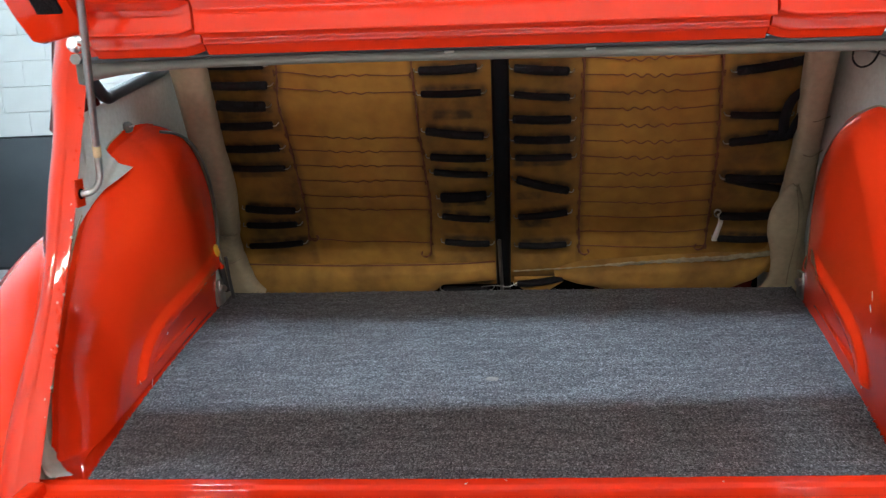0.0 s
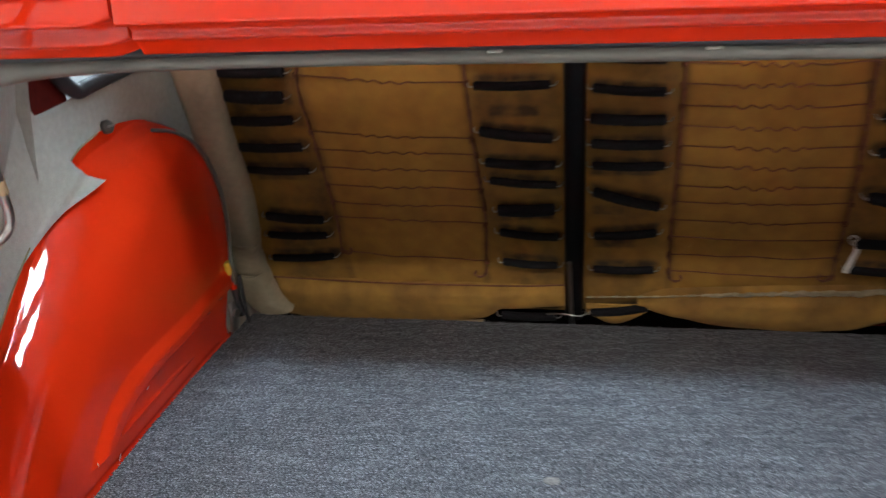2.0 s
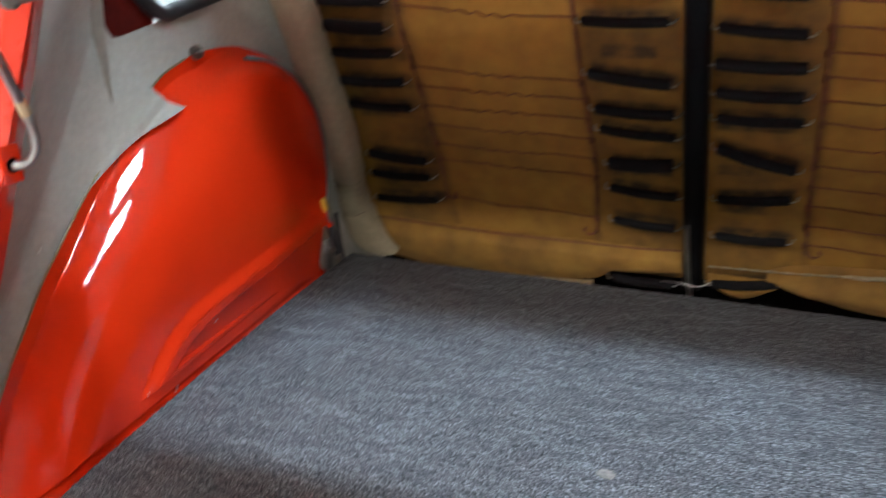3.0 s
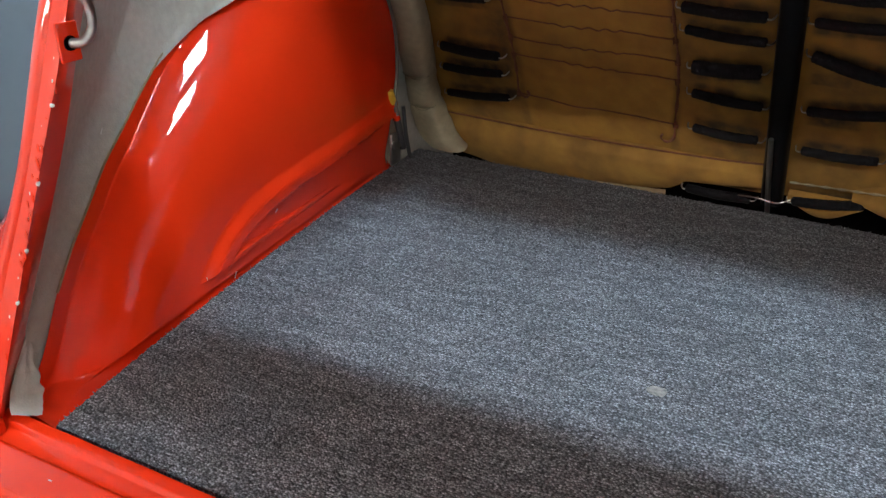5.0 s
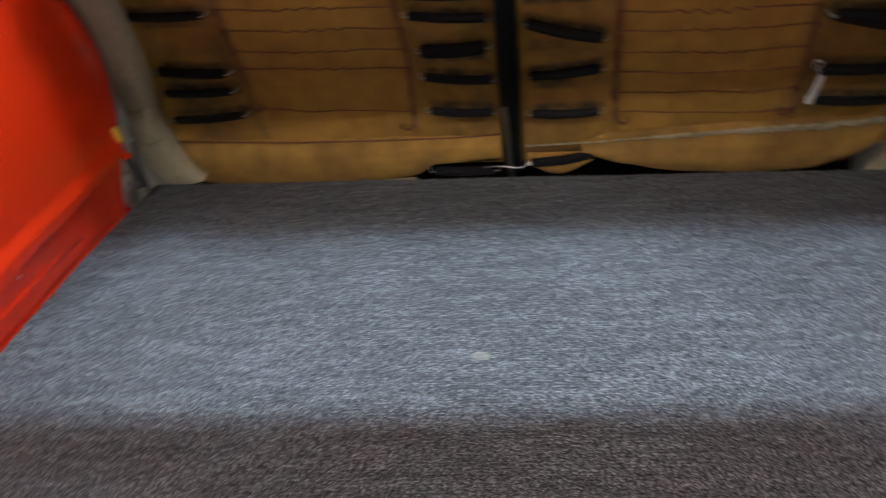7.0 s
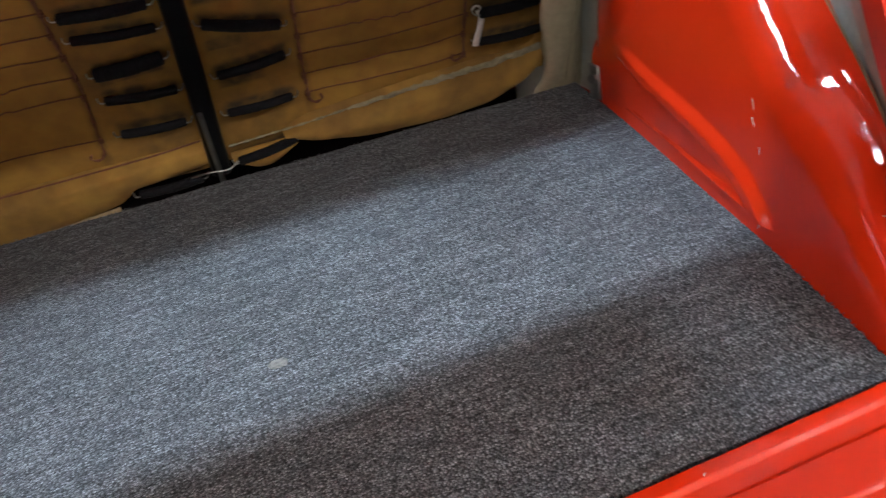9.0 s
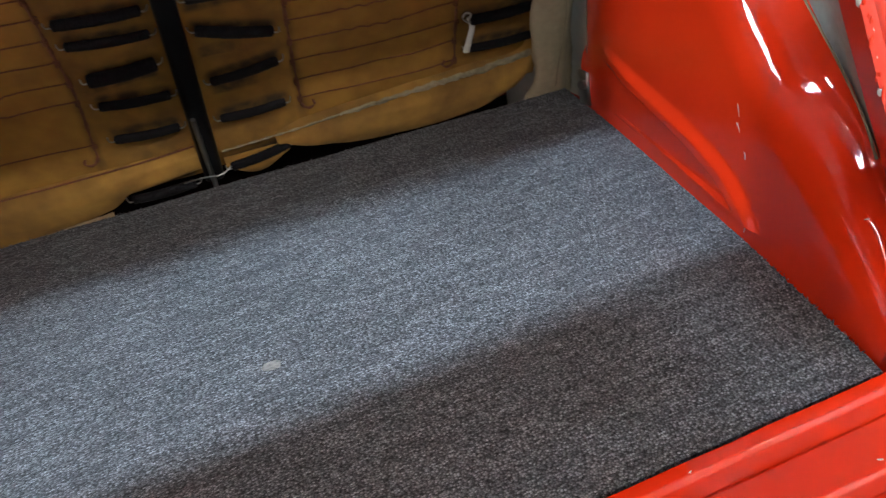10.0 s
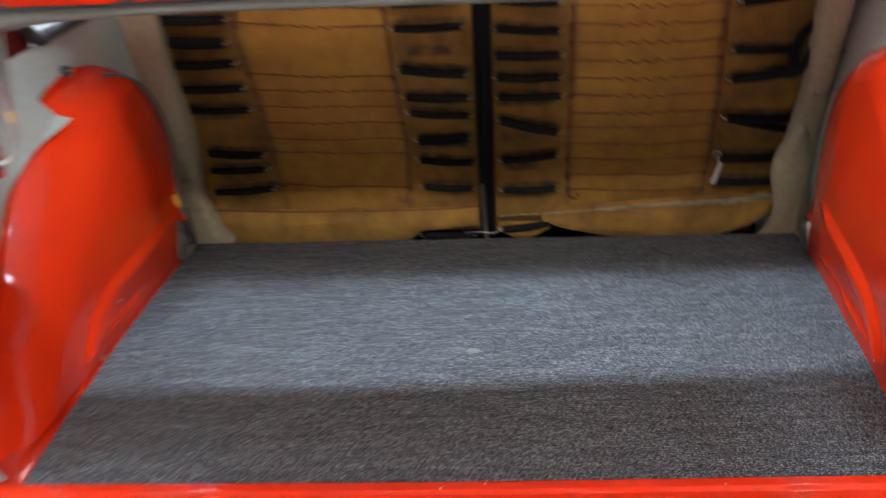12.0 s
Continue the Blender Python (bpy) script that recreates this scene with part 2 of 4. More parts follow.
def extrude_profile(profile, stations, closed=True):
    """A profile of (y, z) points carried along x; stations: rows of (x, dy, dz)."""
    bm = bmesh.new()
    rings = [[bm.verts.new((x, y + dy, z + dz)) for y, z in profile] for x, dy, dz in stations]
    n = len(profile)
    for a, b in zip(rings, rings[1:]):
        for k in range(n if closed else n - 1):
            bm.faces.new((a[k], a[(k + 1) % n], b[(k + 1) % n], b[k]))
    if closed:
        bm.faces.new(rings[0])
        bm.faces.new(rings[-1][::-1])
    return bm


def rounded(profile, r=0.003, seg=3):
    """The closed (y, z) profile with its corners rounded."""
    P = [Vector((*p, 0)) for p in profile]
    out = []
    for a, b, c in zip([P[-1]] + P[:-1], P, P[1:] + [P[0]]):
        la, lc = (a - b).length, (c - b).length
        ka, kc = min(r, la * 0.4) / la, min(r, lc * 0.4) / lc
        p, q = b + (a - b) * ka, b + (c - b) * kc
        for i in range(seg + 1):
            t = i / seg
            w = p * (1 - t) ** 2 + b * 2 * t * (1 - t) + q * t * t
            out.append((w.x, w.y))
    return out


def curve3(pts):
    """A parabola through three (y, x) pairs, as a function of y."""
    k = np.polyfit([p[0] for p in pts], [p[1] for p in pts], 2)
    return lambda y: float(np.polyval(k, y))


# ---------------------------------------------------------------- main lines of the load bay
FLOOR_Z = 0.55
SIDE = {-1: curve3([(0.03, 0.564), (-0.42, 0.525), (-0.70, 0.486)]), 1: curve3([(-0.045, 0.569), (-0.415, 0.501), (-0.714, 0.435)])}


def lean(y):
    """Outward slope of the body side; it grows towards the tail."""
    return 0.02 + 0.15 * max(0.0, min(1.0, -y / 0.55))


def side_x(side, y):
    """Half width of the bay at floor height, with the sign of its side."""
    return side * SIDE[side](max(-0.75, min(y, 0.12)))


def sill_y(x):
    return -0.7235 - 0.031 * x + 0.016 * max(0.0, x + 0.05)


def far_y(x):
    return 0.100 - 0.075 * x


def pillar_y(z, side=-1):
    return (-0.655 if side < 0 else -0.671) + 0.39 * (z - 0.75) + 0.08 * (z - 0.75) ** 2


def ease(t):
    t = max(0.0, min(1.0, t))
    return t * t * (3 - 2 * t)


PILLAR_X = {-1: lambda z: -0.5077 + 0.0933 * (z - 0.75) - 0.06 * max(0.0, z - 0.85), 1: lambda z: 0.4645 + 0.22 * max(0.0, z - 0.85)}


def pillar_w(z):
    """Visible width of the pillar, wider towards its foot."""
    return 0.036 + 0.030 * (1 - ease((z - 0.56) / 0.26))


def felt_x(side, y, z):
    """The lined body side: runs outward from the pillar, then along the bay."""
    far = SIDE[side](max(-0.75, min(y, 0.12))) + lean(y) * (z - FLOOR_Z) + (0.050 if side < 0 else 0.072 - 0.062 * ease((y + 0.40) / 0.36) + 0.25 * min(0.12, max(0.0, y + 0.02))) + 0.004 * noise.noise((y * 9, z * 9, side)) + 0.05 * max(0.0, y - 0.12)
    near = abs(PILLAR_X[side](z)) + 0.026 + (0.58 if side < 0 else 0.66) * max(0.0, y - pillar_y(z, side) - 0.028)
    return side * min(far, near)


car = thing("hatchback_car", (0, -0.3, GROUND), "red vintage small car seen through its raised tailgate", "car")

# ---------------------------------------------------------------- wheel arches
RIM = {
    -1: [(-0.700, 0.538), (-0.701, 0.549), (-0.694, 0.557), (-0.674, 0.568), (-0.652, 0.588), (-0.619, 0.626), (-0.585, 0.658), (-0.549, 0.688), (-0.513, 0.722), (-0.474, 0.750), (-0.430, 0.781),
         (-0.380, 0.815), (-0.310, 0.862), (-0.247, 0.902), (-0.190, 0.922), (-0.110, 0.930), (-0.040, 0.920), (0.045, 0.868), (0.098, 0.790), (0.105, 0.690), (0.070, 0.600), (0.040, 0.545)],
    1: [(-0.716, 0.538), (-0.717, 0.556), (-0.713, 0.586), (-0.698, 0.611), (-0.662, 0.640), (-0.618, 0.668), (-0.578, 0.690), (-0.524, 0.718), (-0.477, 0.754), (-0.430, 0.794), (-0.373, 0.838),
        (-0.318, 0.876), (-0.272, 0.902), (-0.225, 0.913), (-0.160, 0.896), (-0.112, 0.864), (-0.077, 0.824), (-0.055, 0.774), (-0.044, 0.712), (-0.032, 0.650), (-0.022, 0.605), (-0.022, 0.572), (-0.045, 0.545)],
}
RIB = {       # crease under the pressed rib
    -1: [(0.09, 0.630), (0.0, 0.626), (-0.128, 0.619), (-0.242, 0.615), (-0.312, 0.608), (-0.370, 0.594), (-0.410, 0.574), (-0.437, 0.554), (-0.462, 0.520)],
    1: [(0.04, 0.650), (-0.06, 0.645), (-0.152, 0.636), (-0.253, 0.621), (-0.362, 0.603), (-0.437, 0.586), (-0.481, 0.565), (-0.499, 0.551), (-0.516, 0.520)],
}
RIB_WIDTH = {-1: 0.035, 1: 0.029}


def arch_surface(side):
    """Half width of the arch at (y, z): a flat flank that rolls out to the lined body side near its rim."""
    rim = spline(RIM[side], 290)
    rib = spline(RIB[side], 60)
    seg_a, seg_b = rib[:-1], rib[1:]
    edge = np.array([o for o in rim if o[1] > (0.566 if side < 0 else 0.640)])
    if side > 0:      # the right shoulder runs on straight behind the pillar
        edge = np.vstack([np.array([(-0.802 + 0.140 * k / 40, 0.557 + 0.083 * k / 40) for k in range(40)]), edge])
    far_part = np.array([max(0.0, min(1.0, (o[0] + 0.16) / 0.14)) for o in edge])

    def flank_at(y, z):
        return abs(side_x(side, y)) + lean(y) * (z - FLOOR_Z) - (0.020 if side < 0 else 0.013) * math.exp(-((y + 0.22) / 0.19) ** 2 - ((z - 0.72) / 0.13) ** 2)

    # depth of the shoulder along the rim, evened out
    room = np.array([max(0.012, abs(felt_x(side, y, max(z, FLOOR_Z))) - 0.003 - flank_at(y, z)) for y, z in edge])
    room = np.convolve(np.pad(room, 20, "edge"), np.ones(41) / 41, "valid")

    def relief(y, z):
        p = np.array((y, z))
        ab = seg_b - seg_a
        t = np.clip(((p - seg_a) * ab).sum(1) / (ab * ab).sum(1), 0, 1)
        q = seg_a + ab * t[:, None]
        d2 = ((p - q) ** 2).sum(1)
        i = int(d2.argmin())
        d = math.sqrt(d2[i])
        below = ab[i][0] * (p - q[i])[1] - ab[i][1] * (p - q[i])[0] > 0
        signed = d if not below else -d
        w = RIB_WIDTH[side]
        rise = ease((w - signed) / (w * 0.55)) if signed > w * 0.3 else 1.0
        fade = 1.0 if side < 0 else ease((-0.10 - y) / 0.12)
        step = ease((signed + 0.001) / 0.0045)
        return fade * 0.0085 * rise * step

    def half_width(y, z):
        d = np.hypot(edge[:, 0] - y, edge[:, 1] - z)
        i = int(d.argmin())
        wide = 0.112 - 0.070 * far_part[i] if side < 0 else 0.058 - 0.018 * far_part[i]
        reach = abs(felt_x(side, y, max(z, FLOOR_Z))) - 0.003
        flank = flank_at(y, z)
        deep = wide if side < 0 else min(wide * 1.45, room[i] / 0.77)
        s = max(0.0, wide - float(d[i])) / (wide * 1.03)
        drop = deep * 1.03 * (1 - math.sqrt(1 - s * s)) * ease((z - 0.536) / 0.016)
        return min(flank + drop - relief(y, z), reach)
    return rim, half_width


def wheel_arch(side):
    rim, half_width = arch_surface(side)
    c = np.array((-0.27, 0.60))
    nr = 120
    bm = bmesh.new()
    rings = []
    for o in rim:
        row = []
        for j in range(1, nr + 1):
            y, z = c + (o - c) * (1 - (1 - j / nr) ** 1.25)
            row.append(bm.verts.new((side * half_width(y, z), y, z)))
        rings.append(row)
    mid = bm.verts.new((side * half_width(*c), *c))
    n = len(rings)
    for k in range(n):
        a, b = rings[k], rings[(k + 1) % n]
        bm.faces.new((mid, a[0], b[0]))
        for j in range(nr - 1):
            bm.faces.new((a[j], a[j + 1], b[j + 1], b[j]))
    hem = [(side * (half_width(y, z) - 0.0004), y, z) for y, z in RIM[side][5:15]]
    part("felt_hem", tube(hem, 0.0014, 6, 90), LINING, car, "frayed tan edge of the felt along the arch")
    return part("wheel_arch", bm, PAINT, car, "glossy red wheel arch with a pressed rib")


for sd in (-1, 1):
    wheel_arch(sd)

# ---------------------------------------------------------------- car body round the bay


def felt_top(side, y):
    """Height of the lower edge of the side window."""
    return 0.963 + 0.19 * min(0.5, max(-0.03, y + 0.262)) + (0.02 if side > 0 else 0.0) + (0.25 if y < (-0.345 if side < 0 else -0.285) else 0.0)


def felt_lining(side):
    def place(u, v):
        y0 = -0.70 + 1.80 * u
        z = 0.22 + (felt_top(side, y0) - 0.22) * v
        yp = pillar_y(z, side) + 0.016
        y = max(y0, yp)
        return felt_x(side, y, z) - side * 0.004 * noise.noise((y * 13, z * 17, 6.0)), y, z
    ob = part("felt_lining", sheet(place, 190, 60, 0.006, (side, 0, 0)), FELT, car, "worn pale grey felt lining on the body side")
    if side < 0:
        # loose corner lying over the shoulder of the arch
        low_line = curve3([(-0.46, 0.766), (-0.36, 0.820), (-0.255, 0.866)])
        arch_x = arch_surface(-1)[1]

        def flap(a, b):
            y = -0.50 + (-0.250 - 0.094 * b ** 0.85 + 0.50) * a
            low = low_line(y)
            z = low + (1.012 - low) * b
            crest = float(np.interp(y, [-0.500, -0.474, -0.43, -0.38, -0.31, -0.247], [0.732, 0.750, 0.781, 0.815, 0.862, 0.902]))
            out = min(abs(felt_x(-1, y, z)) - 0.001, arch_x(y, z) if z < crest else 9.0)
            lift = 0.008 * ease(a * 1.6) * (1 - ease((b - 0.6) / 0.4)) + 0.010 * ease((a - 0.45) / 0.55) * (1 - ease(b * 1.7)) + 0.007 * ease((a - 0.6) / 0.4)
            return -out - 0.004 + lift + 0.002 * noise.noise((y * 14, z * 11, 2.0)), y, z
        torn = spline([(-0.5465, -0.662, 0.590), (-0.5430, -0.6655, 0.578), (-0.5345, -0.6670, 0.566), (-0.5285, -0.6705, 0.556), (-0.5120, -0.6830, 0.552), (-0.5000, -0.6960, 0.5535), (-0.4990, -0.7040, 0.556)], 40)
        foot = spline([(-0.5490, -0.668, 0.606), (-0.5430, -0.688, 0.586), (-0.5330, -0.706, 0.570), (-0.5230, -0.716, 0.563), (-0.5170, -0.7200, 0.561)], 40)

        def tail(a, b):
            k = b * (len(torn) - 1)
            i = min(int(k), len(torn) - 2)
            e = torn[i] + (torn[i + 1] - torn[i]) * (k - i)
            f = foot[i] + (foot[i + 1] - foot[i]) * (k - i)
            p = f + (e - f) * (a * (0.80 + 0.10 * ease((b - 0.7) / 0.3) + 0.14 * noise.noise((b * 9, 1.0, 4.0)) * ease(b * 3)))
            return p[0] + 0.003 + 0.002 * noise.noise((a * 3, b * 5, 8.0)), p[1] - 0.002, p[2] + 0.001
        part("felt_tail", sheet(tail, 14, 40, 0.002, (-1, 0.3, -0.3)), FELT, ob, "ragged felt end bunched at the foot of the pillar")
        part("felt_flap", sheet(flap, 50, 48, 0.003, (-1, 0, 0)), FELT, ob, "loose torn felt corner over the arch")
    else:
        bare = [(0.163, 1.034), (0.140, 0.925), (0.116, 0.936), (0.089, 0.944), (0.061, 0.951), (0.030, 0.956), (-0.006, 0.958), (-0.032, 0.961), (-0.010, 0.965), (0.014, 0.969), (0.033, 0.981), (0.043, 0.999), (0.056, 1.030)]
        bm = bmesh.new()
        top = [bm.verts.new((felt_x(1, y, z) - 0.0050, y, z)) for y, z in bare]
        low = [bm.verts.new((felt_x(1, y, z) + 0.004, y, z)) for y, z in bare]
        bm.faces.new(top)
        for k in range(len(bare)):
            bm.faces.new((top[k], top[k - 1], low[k - 1], low[k]))
        part("bare_patch", bm, PRIMER, ob, "bare red metal where the felt is torn away", smooth=False)
    return ob


def pillar(side):
    inner = PILLAR_X[side]
    bm = bmesh.new()
    rings = []
    for i in range(41):
        z = 0.535 + (1.06 - 0.535) * i / 40
        x, y = inner(z), pillar_y(z, side)
        o = side
        sec = [(0.022, 0.036), (0.0035, 0.0062), (0.0012, 0.0012), (0.006, 0), (0.020, -0.001), (0.0225, -0.004), (0.026, -0.005), (0.036, -0.003),
               (0.046, 0.006), (0.055, 0.022)]
        w = (pillar_w(z) + (0.016 * ease((z - 0.74) / 0.14) + 0.012 * ease((z - 0.93) / 0.09) if side < 0 else 0.0)) / 0.060
        rings.append([bm.verts.new((x + o * a * w, y + b, z)) for a, b in sec] + [bm.verts.new((x + o * a, y + b, z)) for a, b in ((0.040, 0.036), (0.034, 0.040))])
    n = len(rings[0])
    for a, b in zip(rings, rings[1:]):
        for k in range(n):
            bm.faces.new((a[k], a[(k + 1) % n], b[(k + 1) % n], b[k]))
    bm.faces.new(rings[0])
    bm.faces.new(rings[-1])
    ob = part("pillar", bm, PAINT_WORN, car, "red body pillar with thick dripped paint along its edge")
    rnd = random.Random(5 + side)
    bm = bmesh.new()
    for k in range(40):
        z = rnd.gauss(0.745, 0.050) if k < 26 else rnd.uniform(0.60, 1.0)
        r = rnd.uniform(0.0009, 0.0021)
        new_verts = bmesh.ops.create_icosphere(bm, subdivisions=2, radius=1.0)["verts"]
        cx, cy = inner(z) + side * rnd.uniform(0.0, 0.007), pillar_y(z, side) + rnd.uniform(-0.0012, 0.003)
        for v in new_verts:
            v.co = Vector((cx + v.co.x * r, cy + v.co.y * r * 0.45, z + v.co.z * r * (1.3 + 1.1 * (k % 3))))
    tagged(part("paint_drips", bm, PAINT, ob), "beads of dripped red paint", kind="stuff")
    # white flecks put in for the glints on the dripped edge
    for k in range(15 if side < 0 else 9):
        z = 0.62 + (0.018 if side < 0 else 0.026) * k + rnd.uniform(-0.008, 0.008)
        bm = bmesh.new()
        bmesh.ops.create_icosphere(bm, subdivisions=2, radius=1.0)
        r = rnd.uniform(0.0008, 0.0018)
        for v in bm.verts:
            f = 1 + 0.35 * noise.noise(v.co * 1.7 + Vector((k, 0, 0)))
            v.co = Vector((inner(z) + side * (0.004 + 0.003 * math.sin(k * 2.1)) + v.co.x * r * f, pillar_y(z, side) + 0.0022 + v.co.y * 0.0025, z + v.co.z * r * (1.2 + 1.6 * ((k * 0.37) % 1)) * f))
        part("chip_glint", bm, TAG, ob, "pale fleck coloured as a glint on the dripped paint")
    return ob


def body_side(side):
    """Outer skin from the pillar forward."""
    def place(u, v):
        z = 0.15 + 0.80 * v
        yp = pillar_y(z, side) + 0.045
        y = yp + (1.30 - yp) * u
        zf = max(z, 0.5)
        return felt_x(side, y, zf) + side * 0.014, y, z
    return part("body_side", sheet(place, 60, 24, 0.002, (side, 0, 0)), PAINT, car, "red outer body side")


def rear_wing(side):
    def place(u, v):
        y = -0.80 + 1.30 * u
        crest = 0.15 + 0.66 * max(0.0, 1 - abs((y + 0.10) / 0.71) ** 3.0) ** 0.5
        a = v * 1.5708
        inner = max(abs(felt_x(side, max(y, -0.66), 0.60)), abs(felt_x(side, max(y, -0.66), 0.75))) + 0.022
        outer = 0.84 + 0.10 * ease((y + 0.62) / 0.5)
        return side * (inner + (outer - inner) * math.sin(a)), y, 0.02 + (crest - 0.02) * max(0.0, math.cos(a)) ** 0.8
    return part("rear_wing", sheet(place, 60, 26, 0.003, (-side, 0, -0.3)), PAINT, car, "bulbous red rear wing bolted outside the body")


def sill():
    prof = rounded([(-0.003, -0.04), (0.001, 0.000), (-0.002, 0.0042), (-0.0125, 0.0020), (-0.0156, -0.0026), (-0.0295, -0.0052), (-0.0328, -0.0024), (-0.0662, -0.0090), (-0.0692, -0.0130),
                    (-0.0790, -0.0148), (-0.0822, -0.0120), (-0.1080, -0.0170), (-0.1110, -0.0210), (-0.1220, -0.0230), (-0.1250, -0.0205), (-0.1360, -0.032), (-0.150, -0.06), (-0.17, -0.30), (-0.15, -0.30),
                    (-0.10, -0.06)], 0.0014, 3)
    stations = [(-0.545 + 1.05 * i / 60, sill_y(-0.545 + 1.05 * i / 60), FLOOR_Z + 0.0002 * math.sin(i * 1.3)) for i in range(61)]
    ob = part("sill", extrude_profile(prof, stations), PAINT, car, "glossy red ribbed loading sill with small paint chips")
    # end plates where the sill meets the pillars
    for sd, x in ((-1, -0.527), (1, 0.470)):
        bm = box((x - 0.014, sill_y(x) - 0.125, 0.500), (x + 0.008, sill_y(x) - 0.018, 0.560), 0.004, 3)
        part("corner_gusset", bm, PAINT_LUMPY, ob)
    rnd = random.Random(21)
    for k in range(9):
        x, off = rnd.uniform(-0.46, 0.42), rnd.choice((-0.005, -0.010, -0.045, -0.060, -0.095))
        top = 0.0042 + 0.19 * off if off > -0.02 else 0.0041 + 0.198 * off if off > -0.07 else 0.0039 + 0.194 * off
        bm = box((-0.0022, -0.0007, -0.0004), (0.0022, 0.0007, 0.0004), 0.0003, 1)
        bmesh.ops.transform(bm, matrix=pose(x, sill_y(x) + off, FLOOR_Z + top, 0, 0, rnd.uniform(-30, 30)), verts=bm.verts)
        part("chip_glint", bm, TAG, ob, "pale chip in the paint")
    return ob


def tailgate():
    """Raised lid: hinge edge at the seal, leaning back over the sill."""
    hy, hz = -0.599, 1.0275
    dy, dz = -0.70, 0.714          # along the lid
    ny, nz = -0.714, -0.70         # its inner face looks down and back

    def at(s, n):
        return hy + dy * s + ny * n, hz + dz * s + nz * n
    inner = [(0.0, 0.004), (0.002, 0.0115), (0.0185, 0.0120), (0.0205, 0.0145), (0.0235, 0.0145), (0.0265, 0.0105), (0.036, 0.0105), (0.044, 0.0235), (0.0475, 0.0242), (0.0605, 0.0110),
             (0.066, 0.0065), (0.10, 0.004), (0.34, 0.004), (0.36, 0.018), (0.44, 0.018), (0.45, 0.0), (0.452, -0.006), (0.10, -0.007), (0.0, -0.003)]
    prof = rounded([at(s, n) for s, n in inner], 0.0022, 3)
    x0, x1 = -0.318, 0.306
    tilt = -0.018
    lid = part("tailgate", extrude_profile(prof, [(x0 + (x1 - x0) * i / 24, 0, tilt * (x0 + (x1 - x0) * i / 24)) for i in range(25)]), PAINT, car, "raised red tailgate, pressed inner panel")
    for sd, a, b in ((-1, -0.321, -0.446), (1, 0.309, 0.430)):
        end = [(0.0, 0.006), (0.003, 0.0145), (0.0165, 0.0150), (0.0185, 0.0180), (0.022, 0.0180), (0.030, 0.0135), (0.038, 0.0135), (0.046, 0.0262), (0.050, 0.0268), (0.0635, 0.0135), (0.070, 0.0105), (0.092, 0.026), (0.105, 0.029), (0.30, 0.030), (0.33, 0.020), (0.44, 0.020), (0.452, -0.006), (0.10, -0.008), (0.0, -0.003)]
        pr = rounded([at(s, n) for s, n in end], 0.0035, 4)
        st = []
        for i in range(17):
            x = a + (b - a) * i / 16
            w = math.sin(min(1.0, i / 3) * 1.5708)
            st.append((x, 0.004 * (1 - w), tilt * x + 0.006 * (1 - w)))
        part("end_reinforcement", extrude_profile(pr, st), PAINT, lid, "pressed red corner reinforcement, filler visible under the paint")
        # turned down outer flange, with its lower corner hanging beside the hinge
        c0 = b + sd * -0.012
        c1 = b + sd * 0.046
        flange = [(0.058, 0.0), (0.052, 0.021), (0.062, 0.030), (0.10, 0.034), (0.43, 0.034), (0.45, 0.0), (0.43, -0.012), (0.10, -0.012), (0.07, -0.010)]
        pr = rounded([at(s, n) for s, n in flange], 0.004, 3)
        st = [(c0, 0, tilt * c0), (c0 + sd * 0.012, 0, tilt * c0 - 0.004), (c1 - sd * 0.006, 0, tilt * c0 - 0.012), (c1, -0.003, tilt * c0 - 0.010)]
        part("edge_flange", extrude_profile(pr, st), PAINT, lid)
        bm = box((min(c0, c1) + 0.008, -0.006, -0.06), (max(c0, c1) - 0.008, 0.006, 0.06), 0.002, 2)
        for v in bm.verts:
            s, n = 0.152 + v.co.z, 0.034 + v.co.y
            y, z = at(s, n)
            v.co = Vector((v.co.x, y, z + tilt * c0))
        part("buffer", bm, RUBBER, lid, "black rubber buffer")
    return lid


def cross_seal():
    """Grey rubber tube along the top of the opening, with a flattened strap at each end."""
    pts = [(-0.478, -0.583, 1.020), (-0.40, -0.585, 1.0235), (-0.2, -0.586, 1.0225), (0.0, -0.586, 1.018), (0.2, -0.586, 1.013), (0.45, -0.585, 1.007)]
    pts = [(x, y, z - 0.0030) for x, y, z in pts]
    ob = part("cross_tube", tube(pts, lambda s: 0.0074 + 0.006 * max(0, 1 - s / 0.25), 16, 60, 1.0), SEAL, car, "grey rubber-covered tube across the opening")
    # dark strip gives the gap below the tailgate its shade by colour
    gap = [(x, y - 0.0045, z + 0.0085) for x, y, z in pts]
    part("gap_strip", tube(gap, 0.0058, 10, 60), DARK_SEAL, ob, "dark strip standing for the shaded gap above the tube")
    for x, z in ((-0.043, 1.0245), (0.118, 1.0205)):
        part("clip_mark", box((x - 0.006, -0.5945, z - 0.0075), (x + 0.006, -0.588, z - 0.005), 0.001, 1), TAG, ob, "pale paint fleck")
    for sd, x in ((-1, -0.484), (1, 0.452)):
        part("end_strap", box((x - 0.003, -0.592, 1.000), (x + 0.012, -0.580, 1.028), 0.005, 2), SEAL, ob)
    return ob


def hinge_bolt(x, y, z):
    bm = tube([(x, y + 0.02, z), (x, y, z), (x, y - 0.012, z + 0.002)], lambda s: 0.0105 if s < 0.75 else 0.0105 * (1.0 - (s - 0.75) * 1.6), 18, 14)
    ob = part("hinge_bolt", bm, CHROME, car, "bright domed steel hinge bolt")
    part("nut", tube([(x + 0.002, y - 0.004, z - 0.016), (x + 0.003, y - 0.016, z - 0.017)], 0.0068, 6, 4), STEEL, ob)


